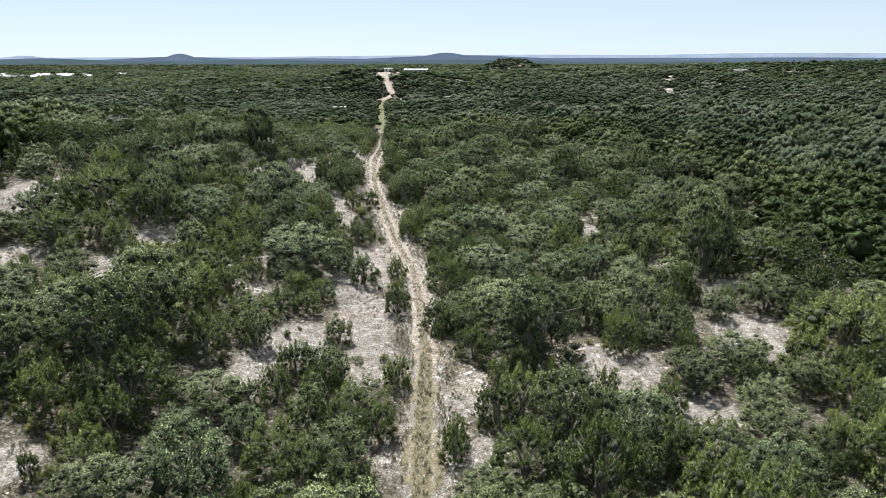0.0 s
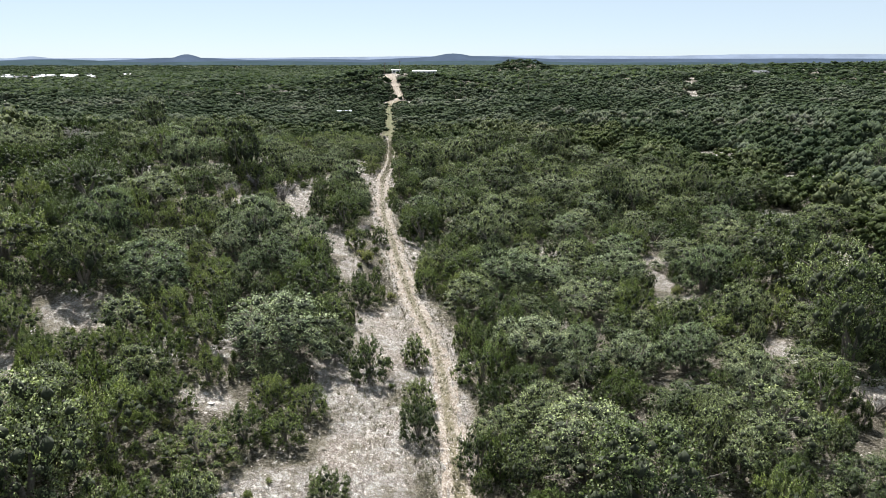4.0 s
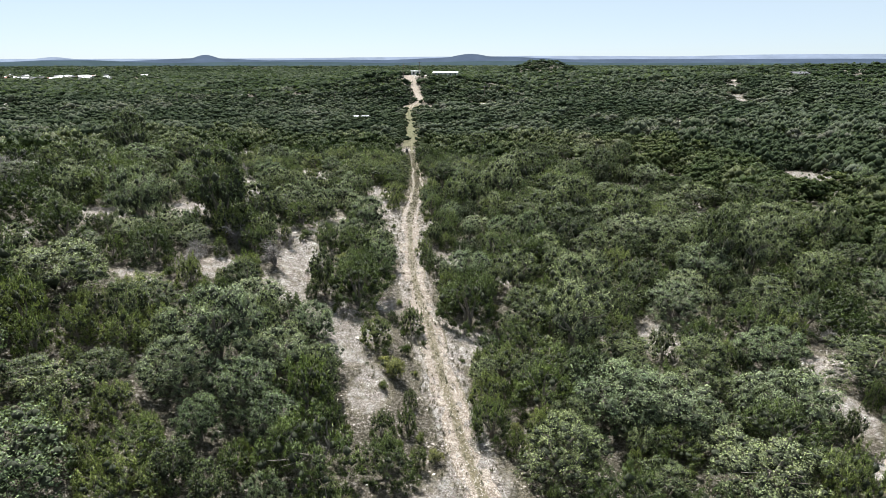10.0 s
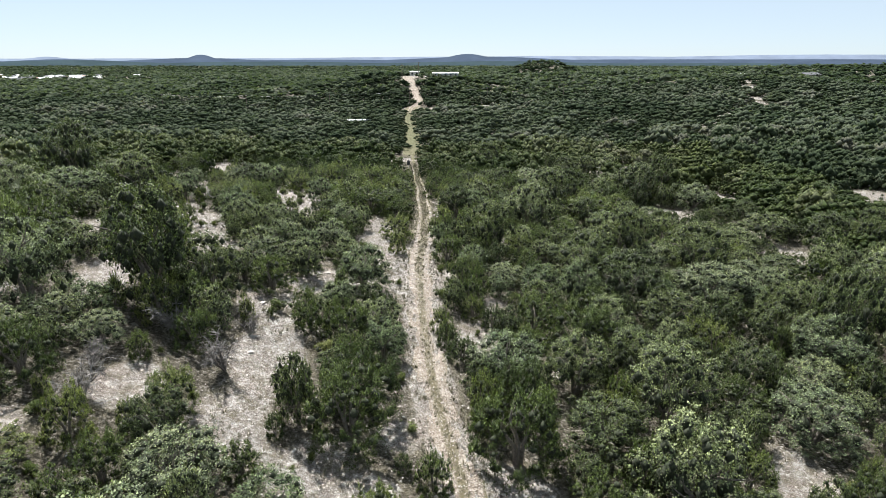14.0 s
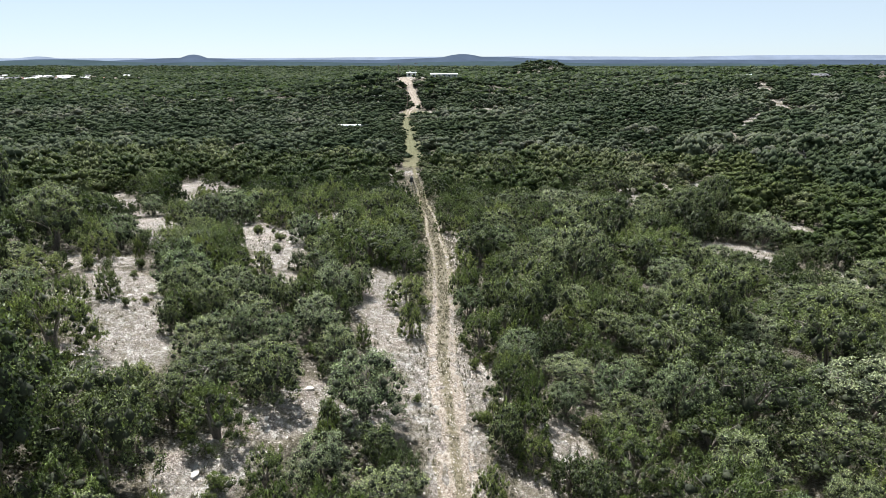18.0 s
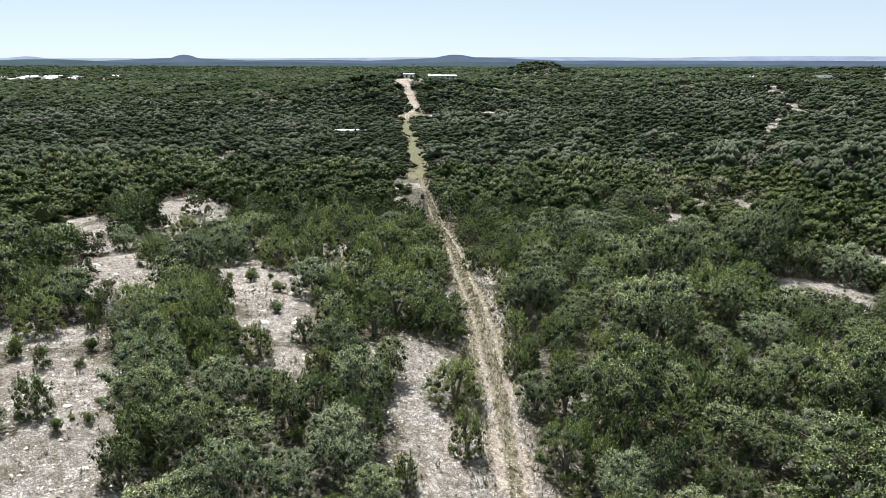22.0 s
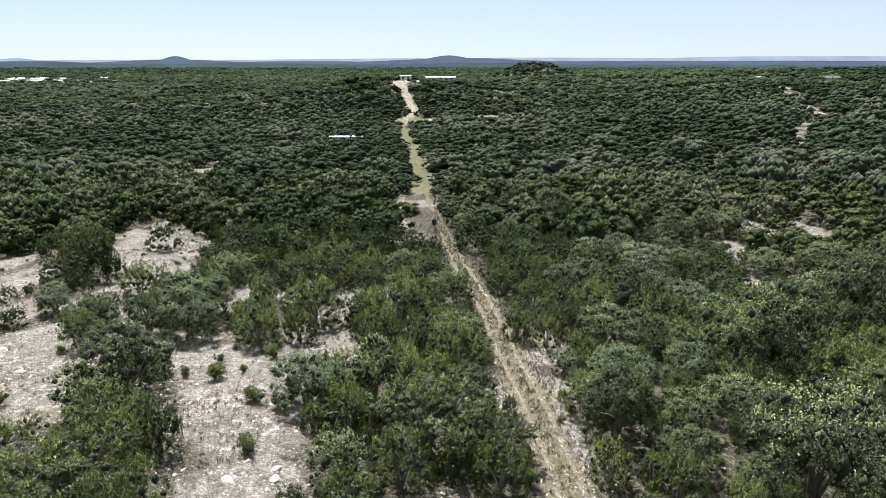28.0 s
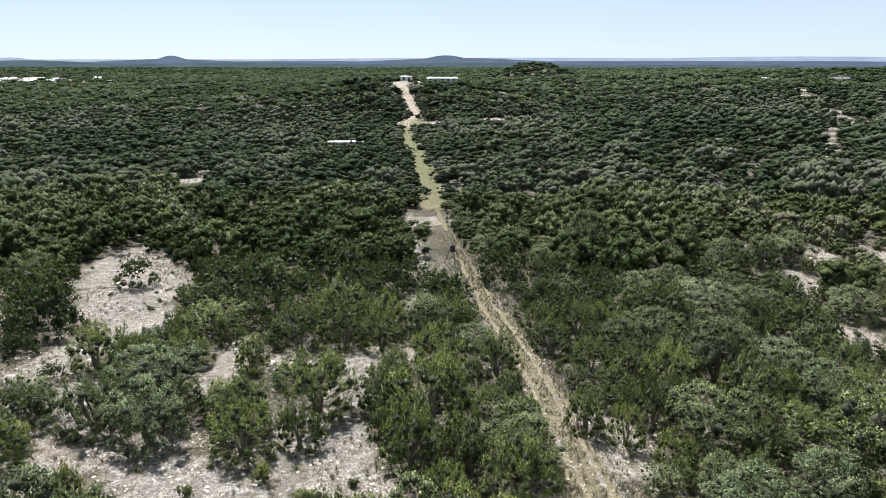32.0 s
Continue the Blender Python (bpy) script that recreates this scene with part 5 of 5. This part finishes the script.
xs_, ys_ = scatter(190000, -60, 55, 18, 190, grassy)
grass("dry_grass", xs_, ys_, 0.20, 9, "tufts of dry bunch grass between the stones")
ty = r.uniform(20, 200, 9000)
tx = track_x(ty) + r.normal(size=9000) * 0.9
ok = (np.abs(np.abs(tx - track_x(ty)) - 0.62) > 0.2) & ((ty < 47) | (ty > 105) | (r.uniform(0, 1, 9000) < 0.35))
grass("verge_grass", tx[ok], ty[ok], 0.17, 9, "yellow-green grass along the middle and edges of the track")


# ---------------------------------------------------------------- things that people left here
def part(name, bm, mat, parent, label=""):
    me = bpy.data.meshes.new(name)
    bm.to_mesh(me)
    bm.free()
    return link(name, me, mat, parent, label)


def box(bm, x0, x1, y0, y1, z0, z1):
    v = [bm.verts.new(q) for q in ((x0, y0, z0), (x1, y0, z0), (x1, y1, z0), (x0, y1, z0), (x0, y0, z1), (x1, y0, z1), (x1, y1, z1), (x0, y1, z1))]
    for f in ((3, 2, 1, 0), (4, 5, 6, 7), (0, 1, 5, 4), (1, 2, 6, 5), (2, 3, 7, 6), (3, 0, 4, 7)):
        bm.faces.new([v[i] for i in f])
    return bm


def cone(bm, a, b, ra, rb, n=10):
    a, b = Vector(a), Vector(b)
    q = (b - a).to_track_quat("Z", "Y")
    m = Matrix.Translation((a + b) / 2) @ q.to_matrix().to_4x4()
    bmesh.ops.create_cone(bm, cap_ends=True, segments=n, radius1=ra, radius2=rb, depth=(b - a).length, matrix=m)
    return bm


def thing(name, x, y, z, turn, label, category, group=""):
    ob = new(name)
    ob.matrix_basis = pose(x, y, z, 0, 0, turn)
    return tagged(ob, label, category, group)


black_metal, galvanised = plain("black_painted_steel", (0.02, 0.02, 0.022), 0.5), plain("galvanised_steel", (0.42, 0.43, 0.44), 0.4, 0.8)
white_roof, dark_roof, red_roof = plain("white_metal_roof", (0.66, 0.67, 0.68), 0.5), plain("dark_shingle_roof", (0.09, 0.09, 0.10), 0.9), plain("red_brown_roof", (0.30, 0.13, 0.09), 0.85)
wall_pale, wall_tan, wall_grey = plain("pale_siding", (0.62, 0.60, 0.56), 0.8), plain("tan_stone_wall", (0.42, 0.35, 0.27), 0.9), plain("grey_siding", (0.33, 0.34, 0.35), 0.8)
pane_m, pole_wood, tyre_m = plain("dark_window_glass", (0.03, 0.04, 0.05), 0.1), plain("weathered_pole_wood", (0.16, 0.12, 0.09), 0.9), plain("black_rubber", (0.02, 0.02, 0.02), 0.8)

# game feeder: drum on three legs beside the track
fx, fy = -19.0, 180.5
fz = hz(fx, fy)
feeder = thing("game_feeder", fx, fy, fz, 20, "black drum game feeder on a tall metal tripod beside the track", "feeder")
bm = bmesh.new()
cone(bm, (0, 0, 1.75), (0, 0, 2.5), 0.29, 0.29, 20)
part("drum", bm, black_metal, feeder)
bm = bmesh.new()
cone(bm, (0, 0, 2.5), (0, 0, 2.78), 0.33, 0.05, 20)
part("lid", bm, black_metal, feeder, "black conical lid")
bm = bmesh.new()
cone(bm, (0, 0, 1.45), (0, 0, 1.75), 0.06, 0.27, 16)
part("funnel", bm, galvanised, feeder, "grey metal funnel")
bm = bmesh.new()
box(bm, -0.09, 0.09, -0.07, 0.07, 1.22, 1.45)
part("spinner_box", bm, galvanised, feeder, "grey spinner box")
for k in range(3):
    a = k * 2 * math.pi / 3 + 0.4
    bm = bmesh.new()
    cone(bm, (1.15 * math.cos(a), 1.15 * math.sin(a), -0.05), (0.28 * math.cos(a), 0.28 * math.sin(a), 2.1), 0.032, 0.028, 8)
    leg = part("leg", bm, black_metal, feeder)
    bm = bmesh.new()
    cone(bm, (1.15 * math.cos(a), 1.15 * math.sin(a), -0.03), (1.15 * math.cos(a), 1.15 * math.sin(a), 0.05), 0.13, 0.11, 10)
    part("foot_plate", bm, galvanised, leg, "pale foot plate")


def house(name, x, y, w, d, h, pitch, turn, wall_mat, roof_mat, label, category="house", windows=4, group="", porch=False):
    z = hz(x, y) - 0.15
    ob = thing(name, x, y, z, turn, label, category, group)
    bm = bmesh.new()
    box(bm, -w / 2, w / 2, -d / 2, d / 2, -0.4, h)
    part("wall", bm, wall_mat, ob)
    bm = bmesh.new()
    e, t = 0.45, 0.14
    prof = [(-d / 2 - e, h - e * pitch), (0, h + d / 2 * pitch), (d / 2 + e, h - e * pitch), (d / 2 + e, h - e * pitch + t), (0, h + d / 2 * pitch + t * 1.1), (-d / 2 - e, h - e * pitch + t)]
    A = [bm.verts.new((-w / 2 - e, py, pz)) for py, pz in prof]
    C = [bm.verts.new((w / 2 + e, py, pz)) for py, pz in prof]
    bm.faces.new(A[::-1])
    bm.faces.new(C)
    for i in range(6):
        j = (i + 1) % 6
        bm.faces.new((A[i], A[j], C[j], C[i]))
    bmesh.ops.recalc_face_normals(bm, faces=bm.faces)
    part("roof", bm, roof_mat, ob)
    for k in range(windows):
        cx = (k + 0.5) / windows * w - w / 2
        bm = bmesh.new()
        tall = k == windows // 2
        box(bm, cx - 0.55, cx + 0.55, -d / 2 - 0.05, -d / 2 + 0.02, 0.05 if tall else 0.9, 2.1)
        part("door" if tall else "window", bm, pane_m, ob)
    return ob


def pole(x, y, h, turn):
    ob = thing("utility_pole", x, y, hz(x, y), turn, "weathered wooden utility pole with a crossarm", "pole", "utility poles")
    bm = bmesh.new()
    part("shaft", cone(bm, (0, 0, -0.3), (0, 0, h), 0.17, 0.11, 10), pole_wood, ob)
    bm = bmesh.new()
    part("crossarm", box(bm, -1.2, 1.2, -0.06, 0.06, h - 0.75, h - 0.6), pole_wood, ob)
    for q in (-1.05, -0.4, 0.4, 1.05):
        bm = bmesh.new()
        part("insulator", cone(bm, (q, 0, h - 0.6), (q, 0, h - 0.42), 0.06, 0.04, 8), galvanised, ob, "grey insulator")


house("long_ranch_building", -19, 452, 15.5, 6, 2.5, 0.14, 0, wall_grey, white_roof, "long low ranch building with a white metal roof on the hilltop", "building", 5)
house("hilltop_shed", -38, 449, 5.5, 3.2, 2.6, 0.1, 8, wall_pale, white_roof, "small white shed at the end of the road", "shed", 2)
house("white_roofed_shed", -50.5, 299, 5.6, 2.6, 2.0, 0.08, 2, wall_grey, white_roof, "low shed with a flat white metal roof among trees", "shed", 2)
house("white_roofed_shed", -44.8, 298.5, 2.6, 2.4, 1.9, 0.08, 2, wall_grey, white_roof, "small shed with a flat white metal roof among trees", "shed", 1)
house("hillside_house", 250, 545, 13, 8, 3.0, 0.35, 12, wall_tan, dark_roof, "tan house with a dark roof on the wooded hill")
house("hillside_house", 208, 560, 5, 5, 2.6, 0.2, -6, wall_pale, white_roof, "pale cabin with a white metal roof on the wooded hill")
house("hillside_shed", 150, 470, 3.4, 3, 2.4, 0.15, 10, wall_pale, white_roof, "small white shed among hillside trees", "shed", 2)
line = [(-150, 352), (-112, 358), (-73, 364), (-34.5, 371), (4, 377), (43, 383), (82, 389)]
for k in range(len(line) - 1):
    (xa, ya), (xb, yb) = line[k], line[k + 1]
    for q in (-0.9, 0.9):
        pts = []
        for i in range(9):
            f = i / 8
            pts.append(((xa + (xb - xa) * f, ya + (yb - ya) * f + q, hz(xa, ya) * (1 - f) + hz(xb, yb) * f + 7.5 - 3.2 * f * (1 - f))))
        wire = link("power_wire", wood_mesh("power_wire", tube(pts, [0.018] * 9, 5)[0]), black_metal)
        tagged(wire, "sagging black power wire strung between wooden poles", "wire", "power wires")
for px_, py_ in line:
    pole(px_, py_, 8.0, 99)
for px_, py_, ph in ((-43.5, 428, 8.5), (-34.5, 437, 8.5)):
    pole(px_, py_, ph, 15)
# the far settlement
for k in range(64):
    a = r.uniform(-0.72, -0.575) if k < 52 else r.uniform(-0.60, -0.48)
    dd = r.uniform(880, 1350)
    mats = ((wall_pale, white_roof, "pale house with a white roof in the far settlement"), (wall_tan, red_roof, "tan house with a red-brown roof in the far settlement"),
            (wall_pale, dark_roof, "pale house with a dark roof in the far settlement"))[int(r.choice([0, 0, 0, 1, 2, 2]))]
    house("settlement_house", a * dd, dd, r.uniform(6, 11), r.uniform(5, 8), r.uniform(3.0, 4.8), 0.35, r.uniform(-40, 40), mats[0], mats[1], mats[2], "house", 3, "houses of the far settlement")
